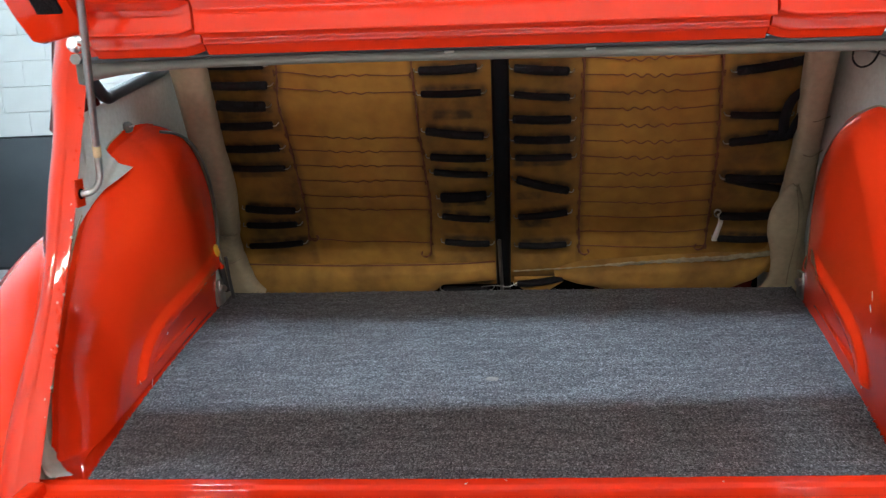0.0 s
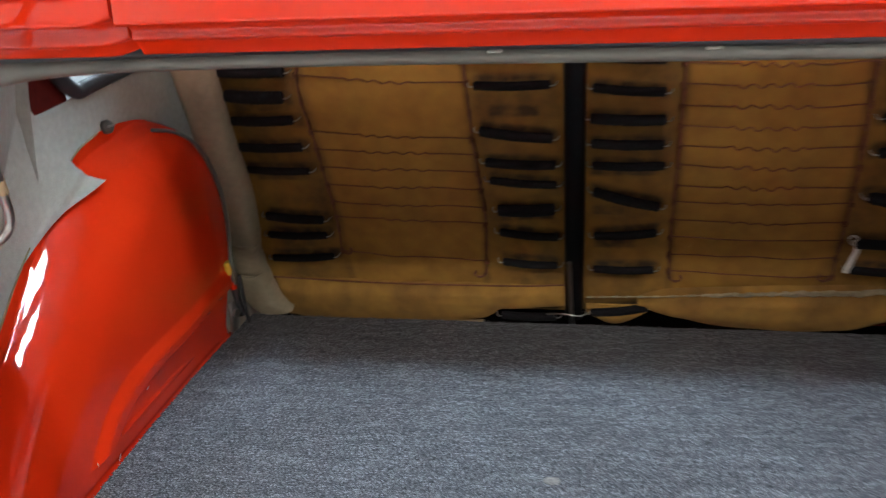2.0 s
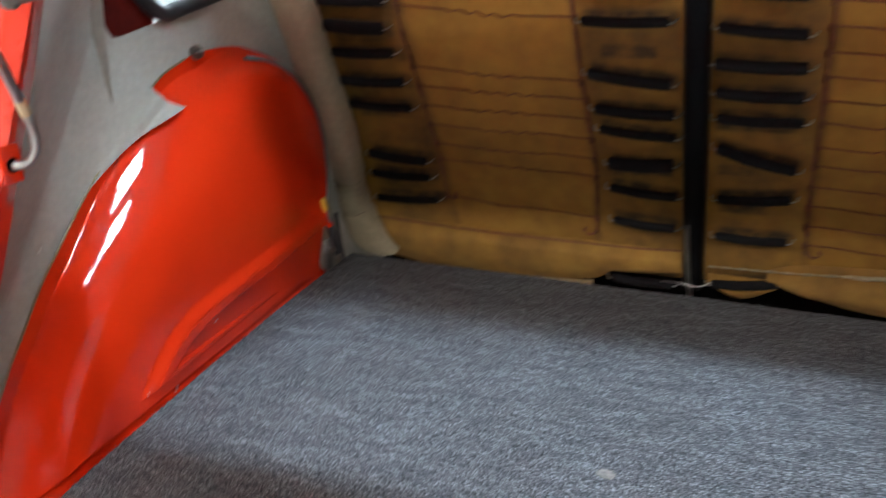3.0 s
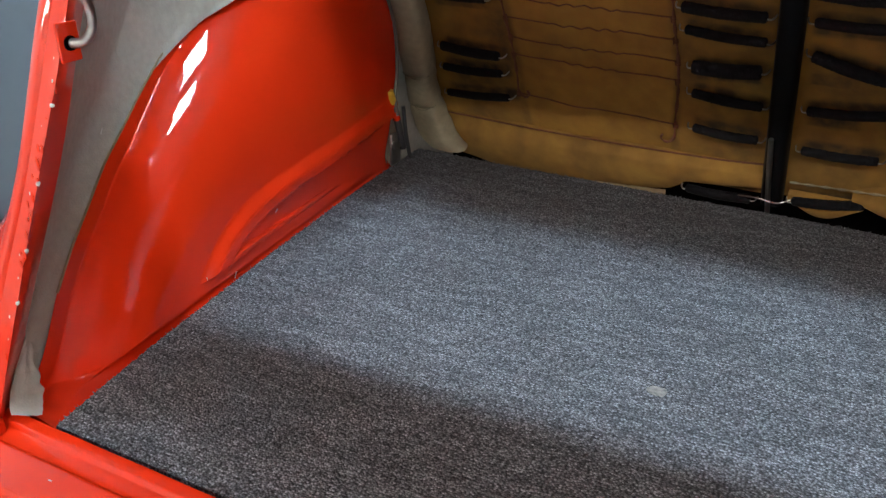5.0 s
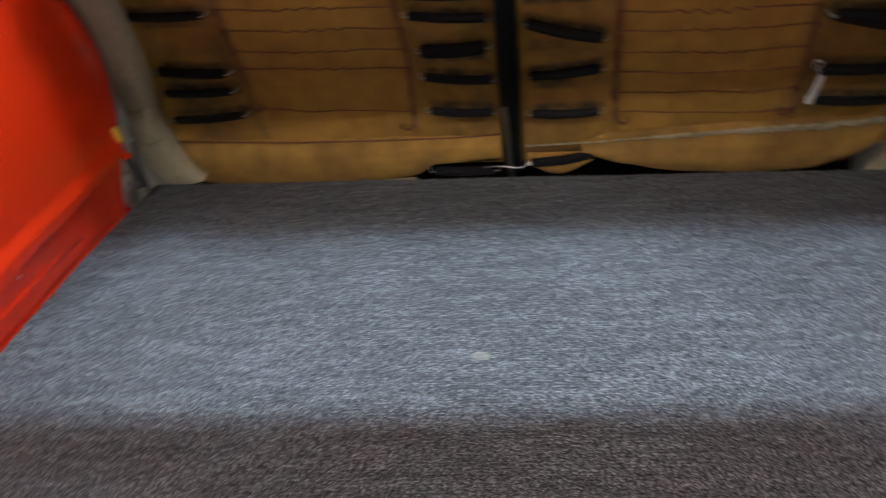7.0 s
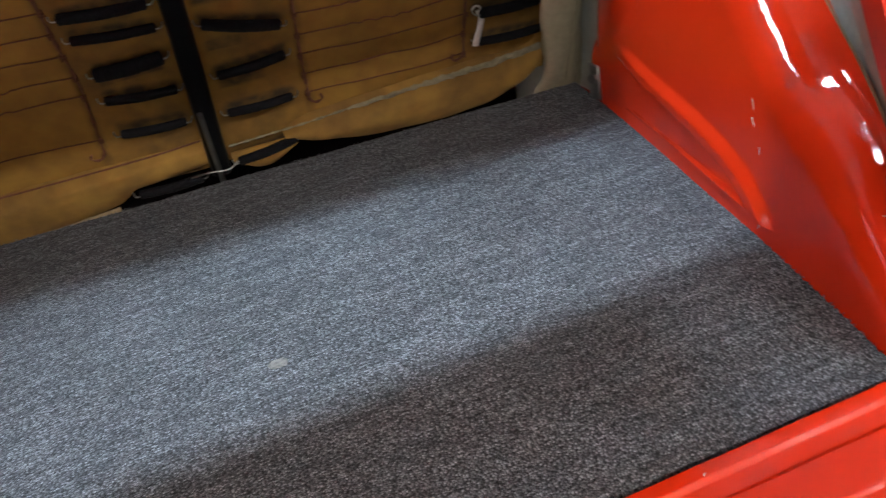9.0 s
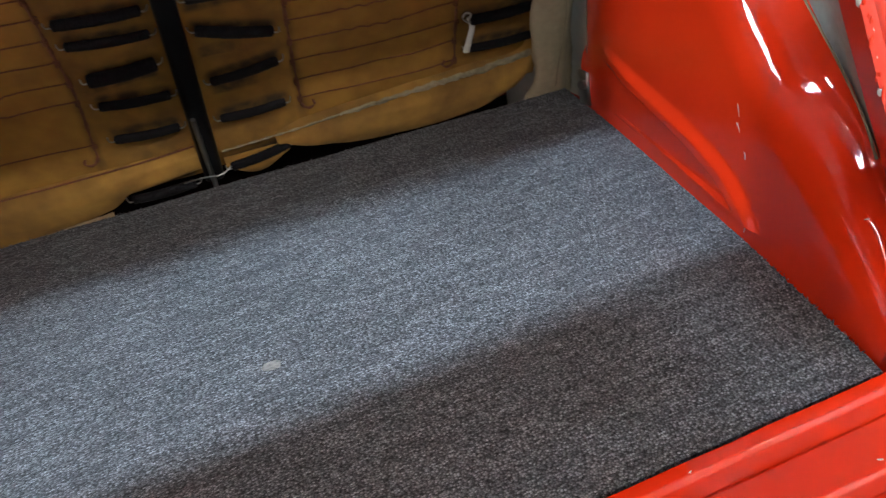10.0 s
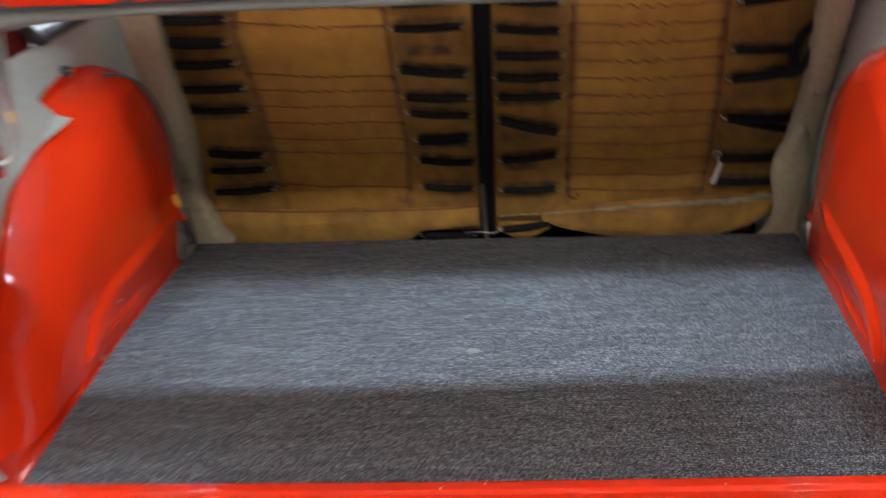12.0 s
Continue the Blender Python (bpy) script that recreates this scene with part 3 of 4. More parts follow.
def stay():
    pts = [(-0.352, -0.845, 1.255), (-0.407, -0.722, 1.090), (-0.446, -0.645, 0.985), (-0.470, -0.598, 0.915), (-0.4745, -0.590, 0.891), (-0.479, -0.591, 0.879), (-0.4865, -0.593, 0.8725), (-0.493, -0.596, 0.8715), (-0.504, -0.598, 0.8715)]
    ob = part("stay_rod", tube(pts, 0.0042, 10, 60), STEEL, car, "bent steel rod holding the tailgate up")
    part("tape", tube([(-0.4655, -0.607, 0.930), (-0.4695, -0.599, 0.917)], 0.0049, 10, 4), TAPE, ob, "strip of old brown tape")
    bm = box((-0.5005, -0.609, 0.8555), (-0.4970, -0.587, 0.8895), 0.0016, 2)
    tab = part("stay_bracket", bm, PAINT, car, "small red tab that holds the hooked rod end")
    # no real opening: the disc's black stands for shade in the hole
    part("hole_ring", tube([(-0.4970, -0.598, 0.8715), (-0.4958, -0.598, 0.8715)], 0.0066, 14, 3), DARK, tab, "black disc standing in for the shaded hole")


def upper_shell():
    """Unseen roof, rear window frame, posts and cabin floor, added to shade the bay."""
    def roof(u, v):
        x = -0.60 + 1.20 * u
        # rear corners reach back to put the arch tops in shadow
        back = -0.130 - 0.165 * ease((abs(x) - 0.36) / 0.22)
        y = back + (1.30 - back) * v
        return x, y, 1.35 + 0.20 * math.sin(min(1.0, v * 3.0) * 1.5708) - 0.04 * (abs(x) / 0.6) ** 3
    part("roof", sheet(roof, 24, 24, 0.02, (0, 0, 1)), FELT, car, "unseen grey roof, shaped to shade the bay")
    for sd in (-1, 1):
        post = [(sd * 0.50, -0.455, 1.035), (sd * 0.54, -0.30, 1.19), (sd * 0.565, -0.135, 1.345)]
        part("rear_post", tube(post, 0.015, 12, 20), PAINT, car, "red post beside the rear window")
        # panel coloured darker than the body paint to look shaded
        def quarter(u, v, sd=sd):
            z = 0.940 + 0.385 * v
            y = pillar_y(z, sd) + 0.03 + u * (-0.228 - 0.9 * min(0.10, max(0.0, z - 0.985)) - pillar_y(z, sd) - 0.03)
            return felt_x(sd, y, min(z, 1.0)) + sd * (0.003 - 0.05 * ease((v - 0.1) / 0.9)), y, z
        part("quarter_panel", sheet(quarter, 10, 10, 0.02, (sd, 0, 0)), SHADED_RED, car, "red quarter panel behind the side window, darkened for shade")
        def header(u, v, sd=sd):
            y = -0.30 + 1.6 * u
            return felt_x(sd, y, 1.0) - sd * (0.02 + 0.05 * v), y, 1.36 + 0.12 * v
        part("window_header", sheet(header, 20, 4, 0.02, (sd, 0, 0)), PAINT, car)
        edge = [(felt_x(sd, y, 1.0) - sd * 0.004, y, z) for y, z in ((-0.330, 1.20), (-0.300, 1.08), (-0.262, 1.022), (-0.240, 0.996))]
        edge += [(felt_x(sd, y, 1.0) - sd * 0.004, y, felt_top(sd, y) + 0.008) for y in (-0.214, -0.19, -0.14, -0.08, 0.0, 0.2, 0.5, 1.0)]
        part("window_seal", tube(edge, 0.0105, 12, 80), DARK_SEAL, car, "dark rubber seal round the side window")
    # unseen ledge whose edge sets where the carpet's near shadow starts
    ledge = [(-0.480 + 0.94 * i / 20, 0, 0) for i in range(21)]
    part("window_ledge", extrude_profile(rounded([(-0.588, 1.028), (-0.450, 1.026), (-0.447, 1.034), (-0.455, 1.040), (-0.588, 1.042)], 0.003, 2), ledge), PAINT, car, "unseen red ledge, placed to shadow the near carpet")
    # unseen cabin floor, coloured near-black as shade
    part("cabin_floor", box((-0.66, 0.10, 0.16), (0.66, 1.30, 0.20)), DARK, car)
    part("bay_floor", box((-0.60, -0.70, 0.515), (0.60, 0.085, 0.535), 0.002, 1), PAINT, car)
    # unseen front panel, near-black like the cabin floor
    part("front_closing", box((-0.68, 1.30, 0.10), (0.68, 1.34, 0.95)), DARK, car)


def rear_wheel(side):
    """Hidden under the wing; carries the tail of the car."""
    x, y, z = side * 0.70, -0.10, GROUND + 0.297
    bm = bmesh.new()
    n, m = 40, 14
    rings = [[bm.verts.new((x + 0.062 * math.cos(b), y + (0.235 + 0.062 * math.sin(b)) * math.cos(a), z + (0.235 + 0.062 * math.sin(b)) * math.sin(a))) for b in (6.28318 * j / m for j in range(m))] for a in (6.28318 * i / n for i in range(n))]
    for i in range(n):
        for j in range(m):
            bm.faces.new((rings[i][j], rings[(i + 1) % n][j], rings[(i + 1) % n][(j + 1) % m], rings[i][(j + 1) % m]))
    wheel = part("rear_wheel", bm, RUBBER, car, "black tyre under the rear wing")
    part("rim", tube([(x - 0.04, y, z), (x + 0.04, y, z)], 0.185, 32, 6, up=(0, 1, 0)), LAMP_WHITE, wheel, "pale steel rim")


for sd in (-1, 1):
    rear_wheel(sd)
    felt_lining(sd)
    pillar(sd)
    body_side(sd)
    rear_wing(sd)
sill()
tailgate()
cross_seal()
hinge_bolt(-0.483, -0.585, 1.047)
stay()
upper_shell()


def arch_fittings():
    knob = part("screw_knob", tube([(-0.632, -0.165, 0.926), (-0.619, -0.168, 0.928), (-0.610, -0.171, 0.930)], lambda s: 0.0095 if s < 0.7 else 0.0095 - 0.016 * (s - 0.7), 14, 14, up=(0, 1, 0)), CABLE, car, "tarnished screw head above the arch")
    part("slot", box((-0.6115, -0.178, 0.928), (-0.6085, -0.163, 0.931), 0.0005, 1), STEEL, knob)
    line = [(-0.085, 0.918), (-0.050, 0.911), (-0.015, 0.893), (0.015, 0.868), (0.040, 0.838), (0.058, 0.805), (0.068, 0.770), (0.070, 0.735), (0.066, 0.700), (0.056, 0.668), (0.048, 0.640)]
    on_arch = arch_surface(-1)[1]
    hose = [(0.007 - on_arch(y - 0.006, z - 0.004), y - 0.006, z - 0.004) for y, z in line]
    h = part("cable", tube(hose, 0.0027, 8, 70), CABLE, car, "grey cable running down the edge of the arch")
    part("connector", tube([(-0.5635, 0.043, 0.675), (-0.560, 0.048, 0.653)], 0.0062, 8, 5), YELLOW, h, "yellow cable connector")
    part("tail", tube([(-0.559, 0.047, 0.648), (-0.556, 0.055, 0.615), (-0.552, 0.062, 0.575)], 0.006, 8, 10), DARK_SEAL, h)
    part("sleeve", tube([(-0.5585, 0.049, 0.640), (-0.557, 0.052, 0.626)], 0.0066, 8, 4), PAINT, h, "red cable sleeve")
    part("lead", tube([(-0.548, 0.058, 0.648), (-0.545, 0.060, 0.60), (-0.542, 0.066, 0.560)], 0.0035, 8, 10), DARK_SEAL, h, "thin black lead")
    for sd, x, y in ((-1, -0.560, 0.046), (1, 0.566, -0.040)):
        b = part("corner_bracket", box((x - 0.003, y - 0.012, 0.552), (x + 0.003, y + 0.016, 0.604), 0.001, 1), STEEL, car, "small rusty bracket")
        part("bolt", tube([(x, y - 0.002, 0.586), (x - sd * 0.010, y - 0.006, 0.586)], 0.0075, 6, 4), STEEL, b, "zinc bolt head")
    loop = [(0.566, -0.27, 1.022), (0.566, -0.222, 1.006), (0.566, -0.212, 0.986), (0.566, -0.24, 0.974), (0.566, -0.28, 0.980), (0.566, -0.31, 1.003)]
    part("wire_loop", tube(loop, 0.0016, 8, 40), RUBBER, car, "loose black wire loop")
    part("lamp_bracket", tube([(0.605, -0.30, 0.985), (0.603, -0.22, 1.004), (0.602, -0.15, 1.015)], 0.009, 10, 12), STEEL, car)


arch_fittings()


def paint_chips():
    """Small pale scratches and chips in the arch paint."""
    surface = {sd: arch_surface(sd)[1] for sd in (-1, 1)}
    for sd, y, z, L, tilt in ((1, -0.458, 0.672, 0.016, 80), (1, -0.462, 0.655, 0.014, 65), (1, -0.478, 0.632, 0.008, 85), (1, -0.646, 0.634, 0.010, 150), (1, -0.350, 0.602, 0.004, 40), (1, -0.495, 0.556, 0.018, 110),
                              (-1, -0.455, 0.575, 0.005, 100), (-1, -0.400, 0.556, 0.012, 60), (-1, -0.300, 0.600, 0.006, 30), (-1, -0.515, 0.760, 0.006, 60)):
        x = sd * (surface[sd](y, z) - 0.0004)
        bm = box((-0.0004, -L / 2, -0.00028), (0.0004, L / 2, 0.00028), 0.0001, 1)
        bmesh.ops.transform(bm, matrix=pose(x, y, z, tilt, 0, 0), verts=bm.verts)
        part("chip_glint", bm, TAG, car, "pale chip in the paint")


paint_chips()

# ---------------------------------------------------------------- carpet


def carpet():
    nu, nv = 300, 230

    def place(u, v):
        k = v
        yl, yr = sill_y(-0.48) + 0.004, sill_y(0.43) + 0.004
        y = (yl + (yr - yl) * u) * (1 - k) + (far_y(-0.55) + (far_y(0.56) - far_y(-0.55)) * u) * k
        xl, xr = side_x(-1, y) + 0.004, side_x(1, y) - 0.004
        fray = 0.0022 * noise.noise((y * 160, u * 3, 5.0))
        x = xl + (xr - xl) * u + (fray if u < 0.01 or u > 0.99 else 0)
        if k > 0.99:
            y += 0.0025 * noise.noise((x * 120, 2.0, 7.0))
        z = FLOOR_Z + 0.0007 * noise.noise((x * 230, y * 300, 1.0)) + 0.0015 * noise.noise((x * 6, y * 6, 3.0)) - 0.0015 * max(0, (k - 0.985) / 0.015) ** 2
        return x, y, z
    ob = part("carpet", sheet(place, nu, nv, 0.010, (0, 0, -1)), CARPET)
    tagged(ob, "grey flecked loop-pile carpet covering the load floor", "carpet")
    bm = bmesh.new()
    bmesh.ops.create_uvsphere(bm, u_segments=10, v_segments=6, radius=1.0)
    for v in bm.verts:
        f = 1 + 0.4 * noise.noise(v.co * 2)
        v.co = Vector((-0.009 + v.co.x * 0.010 * f, -0.411 + v.co.y * 0.008 * f, 0.5505 + v.co.z * 0.0010))
    part("glue_spot", bm, GLUE, ob, "pale dried glue spot")
    rnd = random.Random(11)
    bm = bmesh.new()
    for k in range(900):
        s = rnd.random()
        if k < 640:
            sd = -1 if k % 2 else 1
            y = -0.70 + 0.76 * s
            base = Vector((side_x(sd, y) - sd * 0.005, y, FLOOR_Z - 0.001))
            way = Vector((sd * rnd.uniform(0.4, 1.0), rnd.uniform(-0.7, 0.7), rnd.uniform(0.0, 0.7)))
        else:
            x = -0.53 + 1.08 * s
            base = Vector((x, far_y(x) - 0.003, FLOOR_Z - 0.001))
            way = Vector((rnd.uniform(-0.7, 0.7), rnd.uniform(0.1, 0.6), rnd.uniform(0.1, 0.7)))
        tip = base + way.normalized() * rnd.uniform(0.0022, 0.0052)
        w = rnd.uniform(0.0005, 0.0010)
        side_way = way.cross(Vector((0, 0, 1))).normalized() * w
        vs = [bm.verts.new(base + side_way), bm.verts.new(base - side_way), bm.verts.new(base + Vector((0, 0, w * 1.6))), bm.verts.new(tip)]
        for tri in ((0, 1, 3), (1, 2, 3), (2, 0, 3), (0, 2, 1)):
            bm.faces.new([vs[i] for i in tri])
    tagged(part("carpet_fringe", bm, CARPET, ob, smooth=False), "frayed grey carpet threads along the cut edge", kind="stuff")
    return ob


carpet()

# ---------------------------------------------------------------- rear seat, seen from behind
SU = Vector((1, -0.1, 0)).normalized()
SV = Vector((0, -0.6, 1)).normalized()
SN = SU.cross(SV).normalized()          # towards the load bay
SP = Vector((0, 0.163, 0.64))


def on_seat(u, v, off=0.0):
    return SP + SU * u + SV * (v + 0.004) + SN * off


seat = thing("rear_seat", (0, 0.25, 0.2), "worn ochre canvas seat back with rusty wires and black rubber springs", "car seat")


def dent(u, v):
    return 0.010 * noise.noise((u * 5, v * 4, 2.0)) + 0.003 * noise.noise((u * 18, v * 16, 4.0))


WIRES_LEFT = [0.455, 0.412, 0.377, 0.271, 0.236, 0.199, 0.161, 0.121, 0.085, -0.004]
WIRES_RIGHT = [0.450, 0.415, 0.381, 0.347, 0.311, 0.276, 0.240, 0.204, 0.166, 0.134, 0.094, 0.054, 0.011, -0.034]
EDGE = {"a": [(-0.392, 0.52), (-0.396, 0.428), (-0.409, 0.355), (-0.405, 0.289), (-0.401, 0.219), (-0.400, 0.100), (-0.407, 0.010)],
        "b": [(-0.146, 0.52), (-0.140, 0.426), (-0.138, 0.304), (-0.136, 0.196), (-0.131, 0.092), (-0.140, -0.040)],
        "c": [(0.166, 0.52), (0.169, 0.421), (0.172, 0.252), (0.174, 0.069), (0.179, -0.045)],
        "d": [(0.398, 0.52), (0.404, 0.419), (0.421, 0.242), (0.427, 0.135), (0.435, -0.035)]}


def edge_u(key, v):
    pts = sorted((b, a) for a, b in EDGE[key])
    return float(np.interp(v, [p[0] for p in pts], [p[1] for p in pts]))


def seat_wires(left, right, heights, sag):
    for k, v in enumerate(heights):
        pts = []
        wave = (0.0020 if sag > 0.01 else 0.0032) if v > 0.15 else 0.0016 if v > 0.07 else 0.0
        for i in range(49):
            s = i / 48
            u = edge_u(left, v) * (1 - s) + edge_u(right, v) * s
            w = wave * (math.sin((s - 0.3) / 0.4 * 6.2832 * 4 + v * 9) + 0.7 * noise.noise((s * 40, v * 50, 3))) if 0.28 < s < 0.70 else 0.0006 * noise.noise((s * 30, v * 50, 3))
            vv = v + w - sag * (s - 0.5) - 0.004 * math.sin(s * 3.1416) * (1 if sag > 0 else 0) * (1 + noise.noise((v * 30, s * 3, 1)))
            pts.append(on_seat(u, vv, -0.0095 + dent(u, vv)))
        part("cross_wire", tube(pts, 0.0011, 5, 97, up=SN), RUST, seat)


seat_wires("a", "b", WIRES_LEFT, 0.015)
seat_wires("c", "d", WIRES_RIGHT, 0.004)
for key in EDGE:
    pts = [on_seat(u, v, -0.007 + dent(u, v)) for u, v in spline(EDGE[key], 24)]
    u, v = EDGE[key][-1]
    sgn = -1 if key in "bd" else 1
    pts += [on_seat(u + sgn * 0.010, v - 0.010, -0.006 + dent(u, v)), on_seat(u + sgn * 0.020, v - 0.004, -0.005 + dent(u, v)), on_seat(u + sgn * 0.018, v + 0.006, -0.005 + dent(u, v))]
    part("edge_wire", tube(pts, lambda t: 0.0020 + 0.0011 * math.sin(t * 97) * math.sin(t * 41), 7, 160), RUST, seat, "rusty wire along the spring ends")



def wire_knot(u, v, turn):
    """A few turns of rusty wire where a cross wire is tied to the edge wire."""
    pts = []
    for i in range(22):
        a = i / 21 * 6.2832 * 2.4 + turn
        pts.append(on_seat(u + 0.0032 * math.cos(a) + 0.0015 * math.sin(turn * 7), v - 0.005 + 0.0105 * i / 21, -0.0065 + dent(u, v) + 0.0030 * math.sin(a)))
    part("wire_knot", tube(pts, 0.0010, 5, 44), RUST, seat)


for left, right, rows in (("a", "b", WIRES_LEFT), ("c", "d", WIRES_RIGHT)):
    for k, v in enumerate(rows):
        sag = 0.015 if left == "a" else 0.004
        wire_knot(edge_u(left, v), v + sag * 0.5, k * 1.7)
        wire_knot(edge_u(right, v), v - sag * 0.5, k * 2.3 + 1)

# each rubber spring: start u, v and end u, v
SPRINGS_A = [(-0.535, 0.455, -0.412, 0.446), (-0.528, 0.411, -0.414, 0.403), (-0.522, 0.368, -0.428, 0.356), (-0.527, 0.318, -0.422, 0.314), (-0.533, 0.264, -0.418, 0.262), (-0.538, 0.216, -0.416, 0.214),
             (-0.526, 0.109, -0.417, 0.100), (-0.535, 0.061, -0.420, 0.062), (-0.542, 0.001, -0.417, 0.009)]
SPRINGS_B = [(-0.125, 0.468, -0.019, 0.466), (-0.125, 0.422, -0.019, 0.424), (-0.124, 0.376, -0.013, 0.374), (-0.122, 0.294, -0.012, 0.275), (-0.119, 0.229, -0.009, 0.222), (-0.115, 0.191, -0.008, 0.179),
             (-0.106, 0.125, -0.012, 0.126), (-0.106, 0.077, -0.007, 0.063), (-0.104, 0.008, -0.009, -0.002), (-0.116, -0.137, -0.012, -0.133)]
SPRINGS_C = [(0.046, 0.462, 0.143, 0.450), (0.046, 0.419, 0.143, 0.405), (0.045, 0.365, 0.146, 0.351), (0.042, 0.312, 0.150, 0.302), (0.044, 0.264, 0.150, 0.259), (0.046, 0.220, 0.154, 0.219),
             (0.048, 0.165, 0.152, 0.138), (0.051, 0.067, 0.151, 0.083), (0.051, -0.010, 0.152, -0.008), (0.048, -0.124, 0.148, -0.112)]
SPRINGS_D = [(0.425, 0.445, 0.535, 0.462), (0.427, 0.391, 0.538, 0.407), (0.430, 0.301, 0.530, 0.299), (0.437, 0.241, 0.548, 0.259), (0.442, 0.163, 0.556, 0.156), (0.442, 0.160, 0.560, 0.128), (0.447, 0.065, 0.556, 0.063),
             (0.452, 0.002, 0.558, -0.002)]


# dark ghost strips beside the springs: u from, u to, v, strength
GHOSTS = [(-0.53, -0.43, 0.338, 0.7), (-0.53, -0.43, 0.192, 0.7), (-0.53, -0.42, 0.088, 0.4), (-0.53, -0.44, 0.030, 0.4), (-0.12, -0.03, 0.45, 0.4), (-0.115, -0.03, 0.318, 0.9), (-0.115, -0.03, 0.205, 0.6),
          (-0.11, -0.015, 0.102, 0.9), (-0.09, -0.01, 0.045, 0.5), (-0.05, -0.01, -0.03, 0.4), (0.04, 0.15, 0.200, 0.85), (0.045, 0.10, 0.115, 0.8), (0.05, 0.12, 0.040, 0.9), (0.05, 0.10, 0.28, 0.25),
          (0.43, 0.56, 0.345, 0.3), (0.44, 0.55, 0.20, 0.4), (0.50, 0.56, 0.42, 0.35), (0.45, 0.56, 0.035, 0.45)]


EDGE_V = {key: tuple(np.array(sorted((b, a) for a, b in pts)).T) for key, pts in EDGE.items()}


def dark_marks(u, v):
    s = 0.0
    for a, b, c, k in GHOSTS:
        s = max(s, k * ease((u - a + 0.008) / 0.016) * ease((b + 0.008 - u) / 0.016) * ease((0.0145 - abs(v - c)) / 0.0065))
    # darker band along each spring, centred just below it
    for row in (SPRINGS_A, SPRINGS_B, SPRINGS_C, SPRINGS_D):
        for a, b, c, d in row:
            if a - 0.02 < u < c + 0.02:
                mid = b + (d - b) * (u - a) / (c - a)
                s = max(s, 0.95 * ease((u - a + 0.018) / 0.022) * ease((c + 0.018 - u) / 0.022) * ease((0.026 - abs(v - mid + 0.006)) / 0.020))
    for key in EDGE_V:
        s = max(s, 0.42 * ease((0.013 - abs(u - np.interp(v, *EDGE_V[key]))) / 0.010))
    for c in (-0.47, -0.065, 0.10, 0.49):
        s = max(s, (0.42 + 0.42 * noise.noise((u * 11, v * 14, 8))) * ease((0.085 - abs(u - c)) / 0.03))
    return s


def canvas_panel(u0, u1):
    def place(a, b):
        u = u0 + (u1 - u0) * a
        low = -0.140 + 0.025 * ease((u - 0.12) / 0.08)
        v = low + (0.575 - low) * b
        return on_seat(u, v, -0.012 + dent(u, v))
    ob = part("canvas_panel", sheet(place, 180, 190, 0.02, -SN), CANVAS, seat, "sagging ochre canvas with dark marks")
    layer = ob.data.attributes.new("dark_marks", "FLOAT", "POINT")
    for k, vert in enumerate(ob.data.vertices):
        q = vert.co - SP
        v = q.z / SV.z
        layer.data[k].value = dark_marks((q - SV * v).dot(SU), v - 0.004)


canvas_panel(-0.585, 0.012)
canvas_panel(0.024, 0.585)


def rubber_spring(a, b, c, d, thick):
    p, q = on_seat(a, b, 0.010 + dent(a, b)), on_seat(c, d, 0.010 + dent(c, d))
    m = (p + q) / 2 + SN * 0.003
    L = (q - p).length
    s = part("rubber_spring", tube([p, m, q], lambda t: thick * (1 + 0.12 * noise.noise((t * 60, a * 40, b * 40)) - 0.06 * abs(2 * t - 1) ** 3) * (1.0 if 0.022 < t < 0.978 else 0.55 + 0.45 * math.sin(min(t, 1 - t) / 0.022 * 1.5708)), 10, 70, 0.80, up=SN), RUBBER, seat)
    way = (q - p) / L
    for e, w in ((p, -way), (q, way)):
        bm = tube([e - w * 0.006 + SN * 0.002, e + w * 0.004 + SN * 0.003, e + w * 0.008 - SN * 0.002, e + w * 0.009 - SN * 0.008], 0.0011, 6, 12)
        part("hook", bm, STEEL, s, "bare steel hook")


for row in (SPRINGS_A, SPRINGS_B, SPRINGS_C, SPRINGS_D):
    for k, (a, b, c, d) in enumerate(row):
        doubled = (row is SPRINGS_A and k == 2) or (row is SPRINGS_B and k == 6)
        rubber_spring(a, b, c, d, 0.0112 if doubled else 0.0080 + 0.0009 * math.sin(k * 2.3))


def centre_post():
    bm = bmesh.new()
    rings = []
    for i in range(31):
        v = -0.135 + 0.72 * i / 30
        c = 0.019 + 0.002 * math.sin(v * 3)
        rings.append([bm.verts.new(on_seat(c + 0.0155 * a, v, 0.010 + 0.010 * b)) for a, b in ((-1, -1), (-1, 0.5), (-0.7, 1), (0.7, 1), (1, 0.5), (1, -1))])
    for r0, r1 in zip(rings, rings[1:]):
        for k in range(6):
            bm.faces.new((r0[k], r0[(k + 1) % 6], r1[(k + 1) % 6], r1[k]))
    bm.faces.new(rings[0])
    bm.faces.new(rings[-1])
    post = part("centre_post", bm, BLACK, seat, "black lacquered centre bar")
    part("lower_rod", tube([on_seat(0.012, 0.02, 0.024), on_seat(0.014, -0.06, 0.026), on_seat(0.016, -0.150, 0.022)], 0.004, 8, 12), STEEL, post, "worn bright rod end")
    part("tie_wire", tube([on_seat(-0.03, -0.122, 0.020), on_seat(0.0, -0.108, 0.030), on_seat(0.03, -0.112, 0.030), on_seat(0.048, -0.110, 0.02)], 0.0012, 6, 20), STEEL, post)


centre_post()
# added block, coloured near-black so the gap below the canvas looks shaded
part("shade_block", box((-0.62, 0.37, 0.205), (0.62, 0.85, 0.60), 0.02, 3), DARK, seat, "black block added to keep the gap under the seat in shade")


